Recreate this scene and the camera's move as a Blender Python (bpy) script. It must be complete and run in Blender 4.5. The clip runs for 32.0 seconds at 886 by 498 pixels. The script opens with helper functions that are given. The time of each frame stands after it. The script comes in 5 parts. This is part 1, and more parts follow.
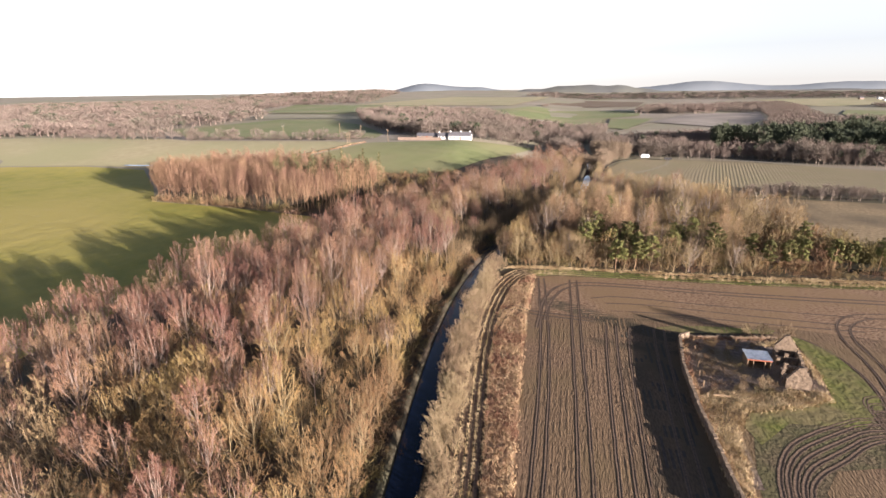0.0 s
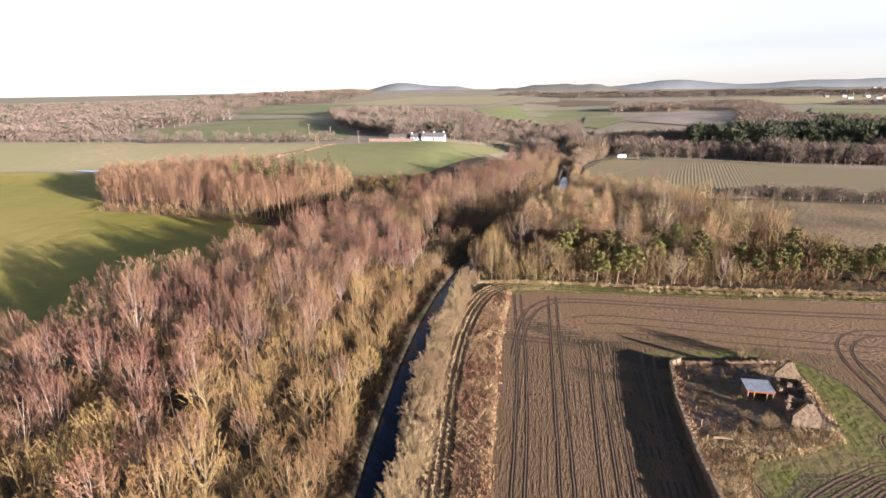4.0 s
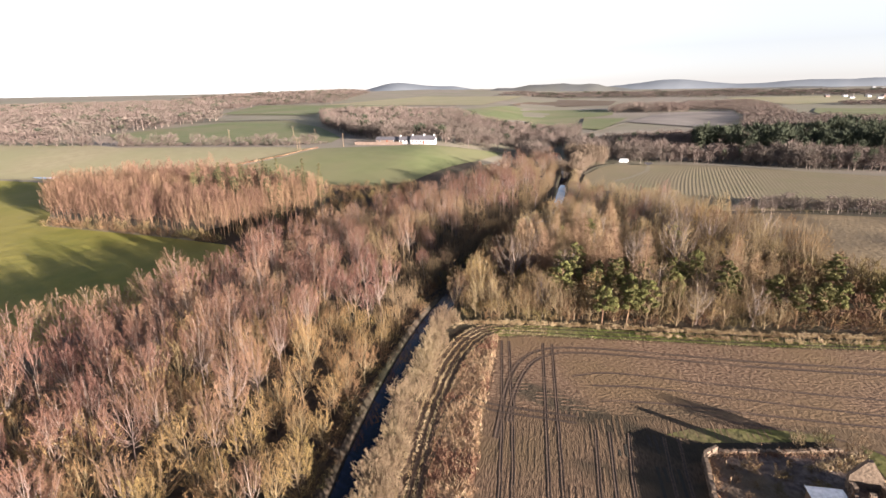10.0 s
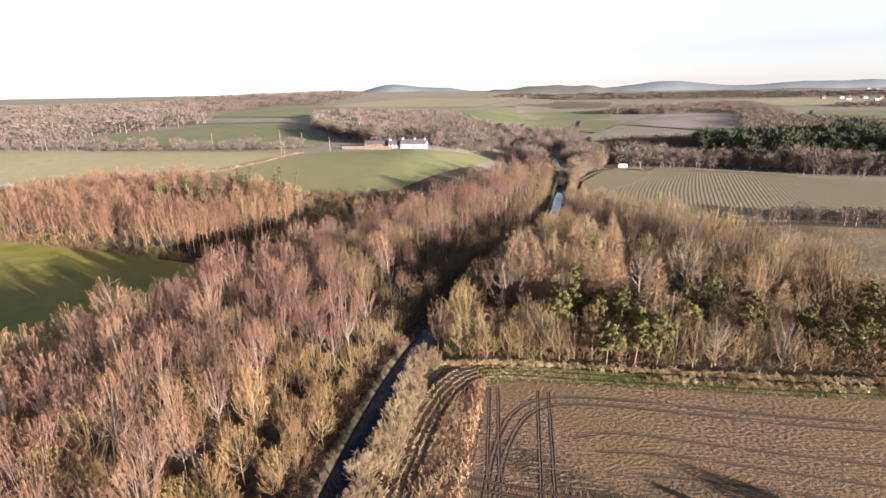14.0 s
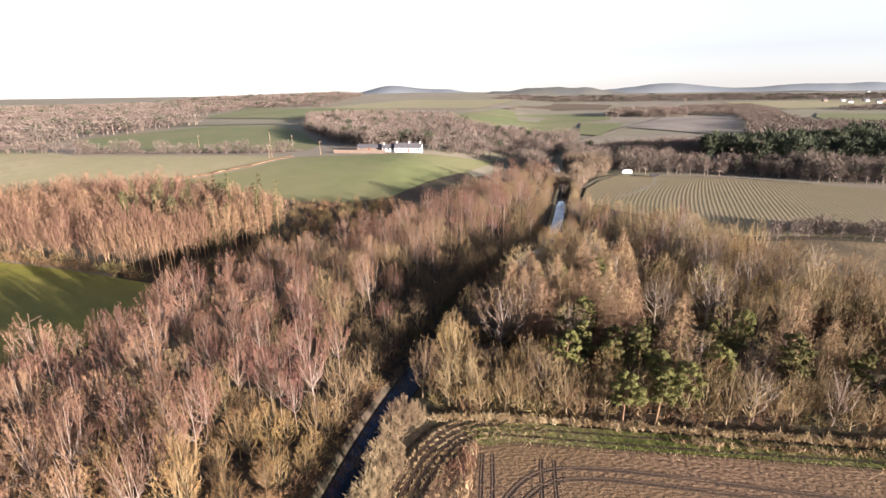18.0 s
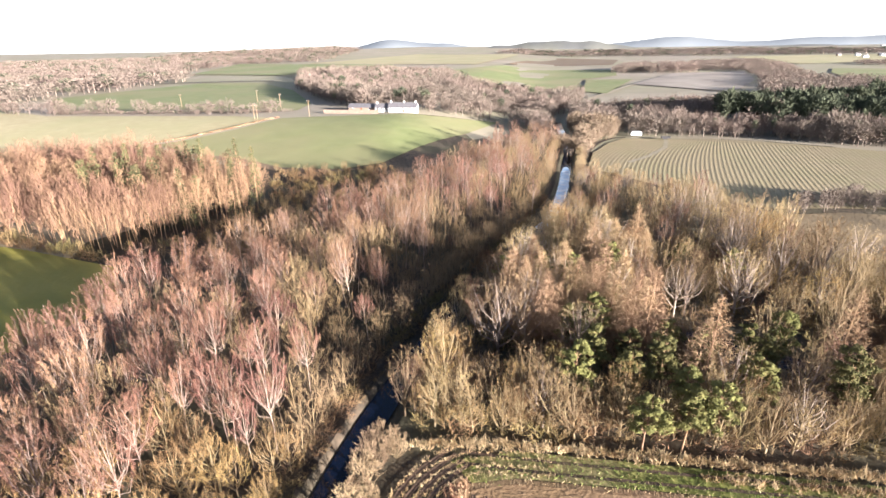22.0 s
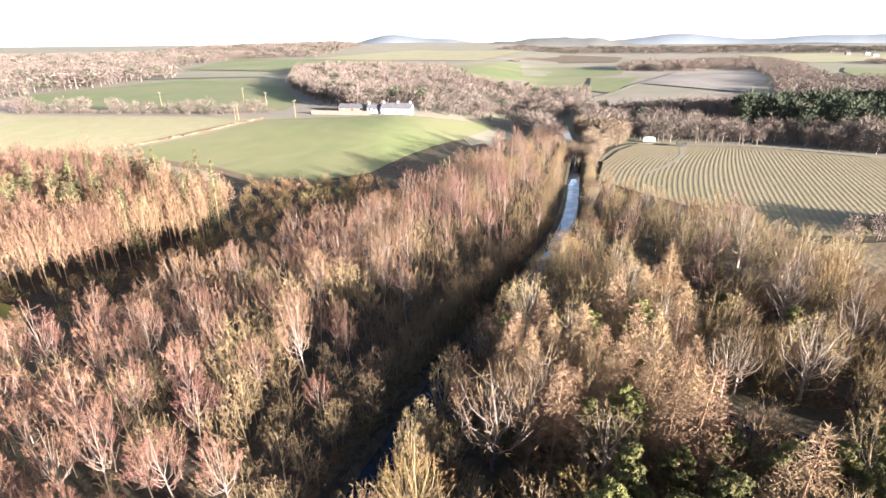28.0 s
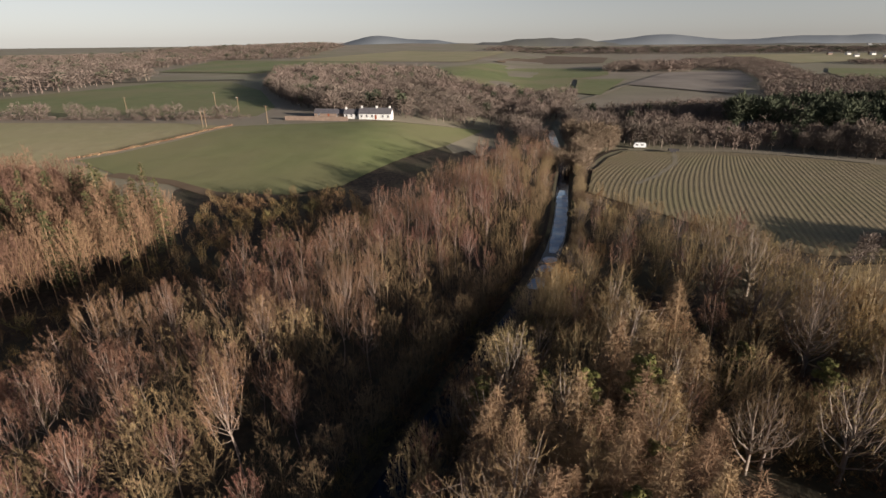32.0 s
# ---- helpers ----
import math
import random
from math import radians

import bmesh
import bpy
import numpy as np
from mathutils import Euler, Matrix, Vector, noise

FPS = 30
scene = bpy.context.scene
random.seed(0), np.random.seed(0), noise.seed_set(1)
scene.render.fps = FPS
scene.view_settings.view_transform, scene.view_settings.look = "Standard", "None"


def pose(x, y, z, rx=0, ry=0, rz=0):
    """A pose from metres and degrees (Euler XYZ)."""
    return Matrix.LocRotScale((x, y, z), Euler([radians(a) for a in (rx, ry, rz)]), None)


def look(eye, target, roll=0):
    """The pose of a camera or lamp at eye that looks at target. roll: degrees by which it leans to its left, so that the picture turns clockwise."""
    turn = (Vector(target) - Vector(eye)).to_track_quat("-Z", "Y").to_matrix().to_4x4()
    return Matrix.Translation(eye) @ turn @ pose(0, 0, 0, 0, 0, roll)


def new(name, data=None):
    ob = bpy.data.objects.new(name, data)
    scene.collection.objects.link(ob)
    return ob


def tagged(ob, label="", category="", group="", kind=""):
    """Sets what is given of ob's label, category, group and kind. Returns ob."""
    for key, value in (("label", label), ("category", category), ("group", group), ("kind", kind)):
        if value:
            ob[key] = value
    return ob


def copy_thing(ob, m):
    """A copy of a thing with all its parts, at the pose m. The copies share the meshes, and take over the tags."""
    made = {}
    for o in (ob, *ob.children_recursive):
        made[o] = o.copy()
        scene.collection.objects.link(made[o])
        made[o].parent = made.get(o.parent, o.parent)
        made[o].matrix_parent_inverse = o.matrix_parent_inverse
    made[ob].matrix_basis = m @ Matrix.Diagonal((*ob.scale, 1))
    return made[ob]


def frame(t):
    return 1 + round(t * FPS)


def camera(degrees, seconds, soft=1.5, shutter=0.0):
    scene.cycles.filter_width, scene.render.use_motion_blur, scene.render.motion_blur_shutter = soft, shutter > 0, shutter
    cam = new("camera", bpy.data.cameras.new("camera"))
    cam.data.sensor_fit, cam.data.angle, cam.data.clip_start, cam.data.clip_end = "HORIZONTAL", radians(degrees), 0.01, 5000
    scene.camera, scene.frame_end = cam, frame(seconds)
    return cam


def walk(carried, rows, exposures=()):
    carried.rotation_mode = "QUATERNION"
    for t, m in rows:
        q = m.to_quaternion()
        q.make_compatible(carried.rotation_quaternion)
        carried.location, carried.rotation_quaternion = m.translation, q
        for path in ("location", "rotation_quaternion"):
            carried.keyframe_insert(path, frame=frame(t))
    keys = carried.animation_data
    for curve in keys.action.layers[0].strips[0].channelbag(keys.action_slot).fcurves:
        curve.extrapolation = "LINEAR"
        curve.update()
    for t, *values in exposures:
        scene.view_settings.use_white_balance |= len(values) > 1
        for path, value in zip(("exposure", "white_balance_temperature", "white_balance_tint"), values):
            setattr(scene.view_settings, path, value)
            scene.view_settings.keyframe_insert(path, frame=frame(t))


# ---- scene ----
cam = camera(82.0, 32.0)

PATH = [
    (0, (-0.105, -0.493, 46.939), (-0.545, 1.363, 46.338), -0.7),
    (1, (-0.207, 1.93, 46.833), (-0.651, 3.785, 46.229), -0.5),
    (2, (-0.304, 4.912, 46.871), (-0.722, 6.772, 46.267), -0.5),
    (3, (-0.27, 8.389, 46.934), (-0.655, 10.256, 46.33), -0.7),
    (6, (0.036, 19.945, 46.967), (-0.279, 21.825, 46.362), -0.9),
    (7, (0.098, 24.143, 46.875), (-0.201, 26.026, 46.27), -0.8),
    (8, (0.32, 28.222, 46.835), (0.034, 30.106, 46.229), -0.7),
    (9, (0.66, 32.027, 46.783), (0.337, 33.906, 46.179), -0.9),
    (10, (0.729, 35.854, 46.894), (0.379, 37.728, 46.289), -0.9),
    (11, (0.817, 39.767, 47.007), (0.473, 41.642, 46.402), -0.9),
    (12, (1.03, 43.683, 47.085), (0.69, 45.559, 46.481), -0.9),
    (13, (1.336, 47.546, 47.11), (0.999, 49.422, 46.506), -0.8),
    (14, (1.039, 51.514, 47.119), (0.703, 53.392, 46.519), -0.9),
    (17, (0.466, 63.343, 47.149), (0.134, 65.223, 46.551), -0.8),
    (18, (0.454, 67.248, 47.085), (0.122, 69.128, 46.49), -0.7),
    (19, (0.562, 71.152, 47.033), (0.227, 73.032, 46.437), -0.7),
    (20, (0.291, 74.913, 47.047), (-0.044, 76.793, 46.453), -0.6),
    (21, (0.088, 78.583, 47.018), (-0.244, 80.447, 46.372), -0.7),
    (22, (-0.095, 82.333, 46.969), (-0.422, 84.16, 46.224), -0.8),
    (23, (-0.151, 86.136, 46.99), (-0.478, 87.956, 46.229), -0.6),
    (24, (-0.357, 89.845, 47.066), (-0.685, 91.665, 46.306), -0.6),
    (25, (-0.689, 93.517, 47.125), (-1.016, 95.337, 46.364), -0.4),
    (28, (-1.387, 105.415, 47.343), (-1.716, 107.236, 46.584), -0.4),
    (29, (-1.249, 109.272, 47.371), (-1.583, 111.092, 46.613), -0.5),
    (30, (-1.064, 113.09, 47.385), (-1.389, 114.913, 46.627), -0.4),
    (31, (-1.012, 116.808, 47.517), (-1.315, 118.634, 46.76), -0.4),
    (32, (-1.036, 120.405, 47.621), (-1.32, 122.235, 46.864), -0.5),
]

EXPOSURES = [(0.0, 2.3, 6450, 17), (20.5, 2.3, 6450, 17), (22.5, 3.12, 6100, 12), (30.9, 3.12, 6100, 12), (31.5, 2.25, 6400, 13), (32.0, 1.1, 6700, 13)]
walk(cam, [(t, look(e, a, r)) for t, e, a, r in PATH], EXPOSURES)

from mathutils.geometry import delaunay_2d_cdt

# ---- world and sun ----
SUN_TO = Vector((0.88, -0.47, 0.0)).normalized()
SUN_EL = radians(8.2)
SUN_DIR = Vector((SUN_TO.x * math.cos(SUN_EL), SUN_TO.y * math.cos(SUN_EL), math.sin(SUN_EL)))
world = bpy.data.worlds.new("world")
scene.world = world
world.use_nodes = True
wn, wl = world.node_tree.nodes, world.node_tree.links
wn.clear()
sky = wn.new("ShaderNodeTexSky")
sky.sky_type = "NISHITA"
sky.sun_disc = False
sky.sun_elevation = SUN_EL
sky.sun_rotation = math.atan2(SUN_TO.x, SUN_TO.y)
sky.air_density, sky.dust_density, sky.ozone_density = 1.0, 0.1, 4.0
wbg = wn.new("ShaderNodeBackground")
wbg.inputs["Strength"].default_value = 0.042
wout = wn.new("ShaderNodeOutputWorld")
haze = wn.new("ShaderNodeHueSaturation")
haze.inputs["Saturation"].default_value, haze.inputs["Value"].default_value = 0.2, 1.75
clear = wn.new("ShaderNodeHueSaturation")
clear.inputs["Saturation"].default_value, clear.inputs["Value"].default_value = 0.8, 0.8
wl.new(sky.outputs[0], haze.inputs["Color"])
wl.new(sky.outputs[0], clear.inputs["Color"])
height = wn.new("ShaderNodeSeparateXYZ")
wl.new(wn.new("ShaderNodeTexCoord").outputs["Generated"], height.inputs[0])
rise = wn.new("ShaderNodeMapRange")
rise.interpolation_type = "SMOOTHSTEP"
rise.inputs["From Min"].default_value, rise.inputs["From Max"].default_value = 0.12, 0.6
wl.new(height.outputs["Z"], rise.inputs["Value"])
skies = wn.new("ShaderNodeMix")
skies.data_type = "RGBA"
wl.new(rise.outputs[0], skies.inputs["Factor"])
wl.new(haze.outputs[0], skies.inputs["A"])
wl.new(clear.outputs[0], skies.inputs["B"])
wl.new(skies.outputs["Result"], wbg.inputs["Color"])
wl.new(wbg.outputs[0], wout.inputs["Surface"])
sun_data = bpy.data.lights.new("sun", "SUN")
sun_data.energy, sun_data.angle, sun_data.color = 5.0, radians(0.6), (1.0, 0.93, 0.83)
sun = new("sun", sun_data)
sun.matrix_world = look(SUN_DIR * 500, (0, 0, 0))


# ---- materials ----
def material(name, a, b, scale=1.0, rough=0.9, c=None, big=0.03, bump=0.3, bump_scale=None, per_object=False,
             island=False, stretch=(1, 1, 1), metallic=0.0, local=False, vary=0.3, shade_tone=None):
    """Two colours mixed by fine grain, a third by large patches; relief by the same grain."""
    m = bpy.data.materials.new(name)
    m.use_nodes = True
    n, l = m.node_tree.nodes, m.node_tree.links
    p = n["Principled BSDF"]
    p.inputs["Roughness"].default_value, p.inputs["Metallic"].default_value = rough, metallic
    p.inputs["Specular IOR Level"].default_value = 0.2
    if local:
        place = n.new("ShaderNodeTexCoord").outputs["Object"]
    else:
        place = n.new("ShaderNodeNewGeometry").outputs["Position"]
    mapping = n.new("ShaderNodeMapping")
    mapping.inputs["Scale"].default_value = stretch
    l.new(place, mapping.inputs["Vector"])
    grain = n.new("ShaderNodeTexNoise")
    grain.inputs["Scale"].default_value, grain.inputs["Detail"].default_value = scale, 6
    l.new(mapping.outputs[0], grain.inputs["Vector"])
    ramp = n.new("ShaderNodeValToRGB")
    ramp.color_ramp.elements[0].position, ramp.color_ramp.elements[1].position = 0.35, 0.65
    ramp.color_ramp.elements[0].color, ramp.color_ramp.elements[1].color = (*a, 1), (*b, 1)
    l.new(grain.outputs["Fac"], ramp.inputs["Fac"])
    colour = ramp.outputs["Color"]
    if c is not None:
        patch = n.new("ShaderNodeTexNoise")
        patch.inputs["Scale"].default_value, patch.inputs["Detail"].default_value = big, 3
        l.new(place, patch.inputs["Vector"])
        pr = n.new("ShaderNodeValToRGB")
        pr.color_ramp.elements[0].position, pr.color_ramp.elements[1].position = 0.42, 0.62
        l.new(patch.outputs["Fac"], pr.inputs["Fac"])
        mix = n.new("ShaderNodeMix")
        mix.data_type = "RGBA"
        l.new(pr.outputs["Color"], mix.inputs["Factor"])
        l.new(colour, mix.inputs["A"])
        mix.inputs["B"].default_value = (*c, 1)
        colour = mix.outputs["Result"]
    # Mixes painted shade into the colour by a vertex attribute, broken by the grain.
    if shade_tone is not None:
        shade_attr = n.new("ShaderNodeAttribute")
        shade_attr.attribute_name = "soil_shade"
        shade_grain = n.new("ShaderNodeMath")
        shade_grain.operation = "MULTIPLY_ADD"
        shade_grain.use_clamp = True
        l.new(grain.outputs["Fac"], shade_grain.inputs[0])
        shade_grain.inputs[1].default_value = 0.5
        l.new(shade_attr.outputs["Fac"], shade_grain.inputs[2])
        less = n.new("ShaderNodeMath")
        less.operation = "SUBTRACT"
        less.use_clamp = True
        l.new(shade_grain.outputs[0], less.inputs[0])
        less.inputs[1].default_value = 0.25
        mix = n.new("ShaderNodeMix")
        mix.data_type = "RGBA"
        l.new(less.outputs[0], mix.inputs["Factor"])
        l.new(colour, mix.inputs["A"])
        mix.inputs["B"].default_value = (*shade_tone, 1)
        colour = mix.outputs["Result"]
    if per_object or island:
        if per_object:
            r = n.new("ShaderNodeObjectInfo").outputs["Random"]
        else:
            r = n.new("ShaderNodeNewGeometry").outputs["Random Per Island"]
        span = n.new("ShaderNodeMapRange")
        span.inputs["To Min"].default_value, span.inputs["To Max"].default_value = 1 - vary, 1 + vary
        l.new(r, span.inputs["Value"])
        hsv = n.new("ShaderNodeHueSaturation")
        l.new(span.outputs[0], hsv.inputs["Value"])
        hue = n.new("ShaderNodeMapRange")
        hue.inputs["To Min"].default_value, hue.inputs["To Max"].default_value = 0.488, 0.508
        l.new(r, hue.inputs["Value"])
        l.new(hue.outputs[0], hsv.inputs["Hue"])
        l.new(colour, hsv.inputs["Color"])
        colour = hsv.outputs["Color"]
    l.new(colour, p.inputs["Base Color"])
    if bump:
        rel = n.new("ShaderNodeBump")
        rel.inputs["Strength"].default_value, rel.inputs["Distance"].default_value = bump, bump_scale or 0.3 / scale
        l.new(grain.outputs["Fac"], rel.inputs["Height"])
        l.new(rel.outputs[0], p.inputs["Normal"])
    return m


M = {}
M["litter"] = material("leaf_litter", (0.046, 0.035, 0.026), (0.095, 0.07, 0.048), 0.9, c=(0.068, 0.06, 0.036), big=0.05, bump=0.6)
M["moor"] = material("far_ground", (0.215, 0.176, 0.135), (0.28, 0.235, 0.18), 0.02, c=(0.215, 0.195, 0.125), big=0.004, bump=0)
M["soil"] = material("ploughed_soil", (0.088, 0.053, 0.032), (0.215, 0.137, 0.083), 2.2, c=(0.145, 0.096, 0.052), big=0.05, bump=0.9, stretch=(1.9, 0.5, 1), shade_tone=(0.026, 0.024, 0.016))
# Darker copy of the soil for ridges inside the painted wall shadow.
M["shadesoil"] = material("dark_shaded_soil", (0.042, 0.032, 0.028), (0.08, 0.06, 0.049), 2.2, c=(0.054, 0.045, 0.032), big=0.06, bump=0.9, stretch=(1.9, 0.5, 1))
M["turning"] = material("weedy_turning_ground", (0.068, 0.05, 0.028), (0.135, 0.1, 0.058), 1.8, c=(0.085, 0.078, 0.034), big=0.09, bump=0.9)
M["headsoil"] = material("headland_soil", (0.11, 0.064, 0.039), (0.29, 0.184, 0.112), 1.5, c=(0.2, 0.127, 0.068), big=0.05, bump=0.85, stretch=(1.0, 1.5, 1), shade_tone=(0.05, 0.044, 0.028))
M["yardsoil"] = material("dead_weeds", (0.1, 0.073, 0.062), (0.2, 0.148, 0.122), 1.4, c=(0.17, 0.12, 0.075), big=0.12, bump=0.8, island=True)
M["rut"] = material("muddy_rut", (0.06, 0.041, 0.03), (0.105, 0.07, 0.048), 3.0, rough=0.7, bump=0.6)
M["shoulder"] = material("rut_shoulder", (0.088, 0.057, 0.039), (0.15, 0.1, 0.068), 3.0, bump=0.6)
M["grass"] = material("winter_grass", (0.1, 0.108, 0.028), (0.165, 0.162, 0.045), 0.5, c=(0.2, 0.165, 0.075), big=0.06, bump=0.4)
M["verge"] = material("rough_verge_grass", (0.082, 0.092, 0.02), (0.14, 0.135, 0.036), 0.9, c=(0.15, 0.12, 0.055), big=0.1, bump=0.5)
M["pasture"] = material("green_field", (0.2, 0.185, 0.036), (0.258, 0.226, 0.046), 0.15, c=(0.31, 0.25, 0.07), big=0.012, bump=0.2)
M["crop"] = material("young_crop", (0.138, 0.156, 0.061), (0.172, 0.188, 0.077), 0.1, c=(0.205, 0.186, 0.094), big=0.01, bump=0.1)
M["tan"] = material("stubble_field", (0.3, 0.25, 0.145), (0.35, 0.295, 0.175), 0.2, c=(0.28, 0.255, 0.135), big=0.012, bump=0.2)
M["brownfield"] = material("brown_field", (0.128, 0.088, 0.056), (0.160, 0.112, 0.073), 0.05, bump=0)
M["drygrass"] = material("dry_grass", (0.25, 0.16, 0.09), (0.39, 0.262, 0.155), 1.2, c=(0.2, 0.105, 0.064), big=0.15, bump=0.4, island=True)
M["palegrass"] = material("pale_dry_grass", (0.36, 0.265, 0.15), (0.52, 0.4, 0.24), 1.2, c=(0.26, 0.18, 0.095), big=0.2, bump=0.4, island=True)
M["greenblades"] = material("green_blades", (0.075, 0.102, 0.02), (0.125, 0.145, 0.034), 1.2, bump=0, island=True)
M["rowcrop"] = material("row_stubble", (0.225, 0.175, 0.103), (0.3, 0.238, 0.145), 1.0, c=(0.24, 0.2, 0.11), big=0.05, bump=0.3)
M["rows"] = material("stubble_rows", (0.19, 0.147, 0.085), (0.25, 0.198, 0.12), 0.8, c=(0.225, 0.18, 0.1), big=0.02, bump=0.4)
M["rough"] = material("rough_field", (0.19, 0.135, 0.074), (0.275, 0.2, 0.115), 0.7, c=(0.125, 0.092, 0.055), big=0.03, bump=0.5)
M["path"] = material("dirt_path", (0.22, 0.185, 0.13), (0.30, 0.255, 0.185), 2.0, bump=0.4)
M["towpath"] = material("towpath_mud", (0.034, 0.026, 0.02), (0.06, 0.046, 0.034), 2.0, bump=0.5)
M["asphalt"] = material("asphalt", (0.064, 0.053, 0.050), (0.096, 0.082, 0.073), 1.0, bump=0)
M["birchtwig"] = material("birch_twigs", (0.123, 0.056, 0.041), (0.184, 0.09, 0.064), 0.25, c=(0.16, 0.094, 0.055), big=0.035, bump=0, per_object=True, vary=0.34)
M["olivetwig"] = material("olive_twigs", (0.168, 0.108, 0.042), (0.236, 0.157, 0.064), 0.3, c=(0.205, 0.118, 0.058), big=0.06, bump=0, per_object=True, vary=0.34)
M["willowtwig"] = material("willow_twigs", (0.195, 0.14, 0.08), (0.275, 0.205, 0.122), 0.4, c=(0.2, 0.14, 0.085), big=0.08, bump=0, per_object=True)
M["tantwig"] = material("tan_twigs", (0.19, 0.135, 0.066), (0.27, 0.194, 0.1), 0.3, c=(0.21, 0.14, 0.075), big=0.07, bump=0, per_object=True, vary=0.34)
M["tanrest"] = material("tan_twigs_rest", (0.19, 0.135, 0.066), (0.27, 0.194, 0.1), 0.3, c=(0.21, 0.14, 0.075), big=0.07, bump=0, island=True, vary=0.1)
M["larchtwig"] = material("larch_twigs", (0.215, 0.138, 0.078), (0.298, 0.198, 0.116), 0.4, bump=0, per_object=True, vary=0.2)
M["plantwig"] = material("plantation_twigs", (0.138, 0.076, 0.052), (0.195, 0.11, 0.077), 0.3, c=(0.178, 0.108, 0.063), big=0.03, bump=0, per_object=True)
M["needles"] = material("pine_needles", (0.068, 0.068, 0.022), (0.132, 0.12, 0.04), 0.9, bump=0, per_object=True)
M["spruceneedles"] = material("spruce_needles", (0.046, 0.045, 0.02), (0.088, 0.08, 0.034), 0.9, bump=0, per_object=True)
M["scrubtwig"] = material("scrub_twigs", (0.105, 0.058, 0.034), (0.175, 0.1, 0.056), 0.5, c=(0.127, 0.098, 0.040), big=0.08, bump=0, per_object=True)
M["fartwig"] = material("far_wood_twigs", (0.132, 0.097, 0.08), (0.175, 0.13, 0.107), 0.3, c=(0.14, 0.11, 0.088), big=0.015, bump=0, island=True, vary=0.08)
M["banktwig"] = material("bank_wood_twigs", (0.15, 0.108, 0.075), (0.205, 0.152, 0.105), 0.3, c=(0.175, 0.125, 0.082), big=0.03, bump=0, island=True, vary=0.1)
M["farneedle"] = material("far_conifer_needles", (0.046, 0.054, 0.034), (0.075, 0.082, 0.048), 0.1, bump=0, island=True, vary=0.15)
M["palebark"] = material("pale_birch_bark", (0.14, 0.105, 0.086), (0.24, 0.19, 0.155), 1.5, bump=0.2, per_object=True)
M["birchbark"] = material("white_birch_bark", (0.17, 0.122, 0.098), (0.265, 0.2, 0.165), 1.5, bump=0.2, per_object=True, vary=0.2)
M["tanbark"] = material("tan_bark", (0.15, 0.108, 0.06), (0.235, 0.175, 0.105), 1.5, bump=0.3, per_object=True)
M["pinebark"] = material("pine_bark", (0.172, 0.100, 0.056), (0.255, 0.165, 0.100), 1.5, bump=0.3, per_object=True)
M["whitewash"] = material("whitewashed_wall", (0.5, 0.485, 0.46), (0.6, 0.58, 0.555), 0.8, bump=0.1)
M["slate"] = material("slate_roof", (0.083, 0.077, 0.084), (0.134, 0.124, 0.128), 1.5, rough=0.6, bump=0.3)
M["stone"] = material("rubble_stone", (0.14, 0.1, 0.07), (0.24, 0.172, 0.12), 2.2, bump=0.8)
M["sandstone"] = material("red_sandstone", (0.17, 0.122, 0.095), (0.225, 0.162, 0.126), 1.0, bump=0.4)
M["tin"] = material("weathered_tin_roof", (0.42, 0.44, 0.48), (0.60, 0.62, 0.66), 2.0, rough=0.45, metallic=0.4, bump=0.2)
M["rust"] = material("rusty_fascia", (0.172, 0.047, 0.025), (0.255, 0.077, 0.039), 4.0, bump=0.2)
M["wood"] = material("weathered_wood", (0.153, 0.100, 0.061), (0.230, 0.159, 0.100), 3.0, bump=0.4)
M["dark"] = material("dark_opening", (0.02, 0.02, 0.022), (0.035, 0.035, 0.04), 2.0, rough=0.3, bump=0)
M["whitepaint"] = material("white_paint", (0.58, 0.58, 0.58), (0.66, 0.66, 0.65), 1.0, rough=0.5, bump=0.05)
M["darkmetal"] = material("dark_metal", (0.032, 0.029, 0.031), (0.057, 0.053, 0.053), 2.0, rough=0.5, bump=0.1)
M["pit"] = material("bare_pit_ground", (0.24, 0.20, 0.165), (0.33, 0.28, 0.235), 0.04, c=(0.20, 0.165, 0.14), big=0.02, bump=0)
# Distance haze is painted into the far hills as a pale blue-grey.
M["hill"] = material("haze_tinted_hills", (0.15, 0.167, 0.188), (0.185, 0.2, 0.216), 0.004, bump=0)
M["nearhill"] = material("wooded_hills", (0.1, 0.102, 0.1), (0.14, 0.138, 0.13), 0.01, c=(0.16, 0.155, 0.125), big=0.003, bump=0)
M["townwall"] = material("far_walls", (0.26, 0.26, 0.27), (0.36, 0.36, 0.36), 0.02, bump=0, island=True)
# The blue of the mirrored sky is painted into the ice's base colour.
M["ice"] = material("sky_blue_ice", (0.2, 0.33, 0.5), (0.3, 0.44, 0.6), 0.7, rough=0.22, c=(0.42, 0.5, 0.58), big=0.3, bump=0.1)


def water_material():
    m = bpy.data.materials.new("canal_water")
    m.use_nodes = True
    n, l = m.node_tree.nodes, m.node_tree.links
    p = n["Principled BSDF"]
    p.inputs["Base Color"].default_value = (0.003, 0.005, 0.013, 1)
    p.inputs["Roughness"].default_value = 0.04
    p.inputs["IOR"].default_value = 1.33
    p.inputs["Specular IOR Level"].default_value = 0.5
    w = n.new("ShaderNodeTexNoise")
    w.inputs["Scale"].default_value, w.inputs["Detail"].default_value = 1.3, 3
    l.new(n.new("ShaderNodeNewGeometry").outputs["Position"], w.inputs["Vector"])
    b = n.new("ShaderNodeBump")
    b.inputs["Strength"].default_value, b.inputs["Distance"].default_value = 0.03, 0.03
    l.new(w.outputs["Fac"], b.inputs["Height"])
    l.new(b.outputs[0], p.inputs["Normal"])
    return m


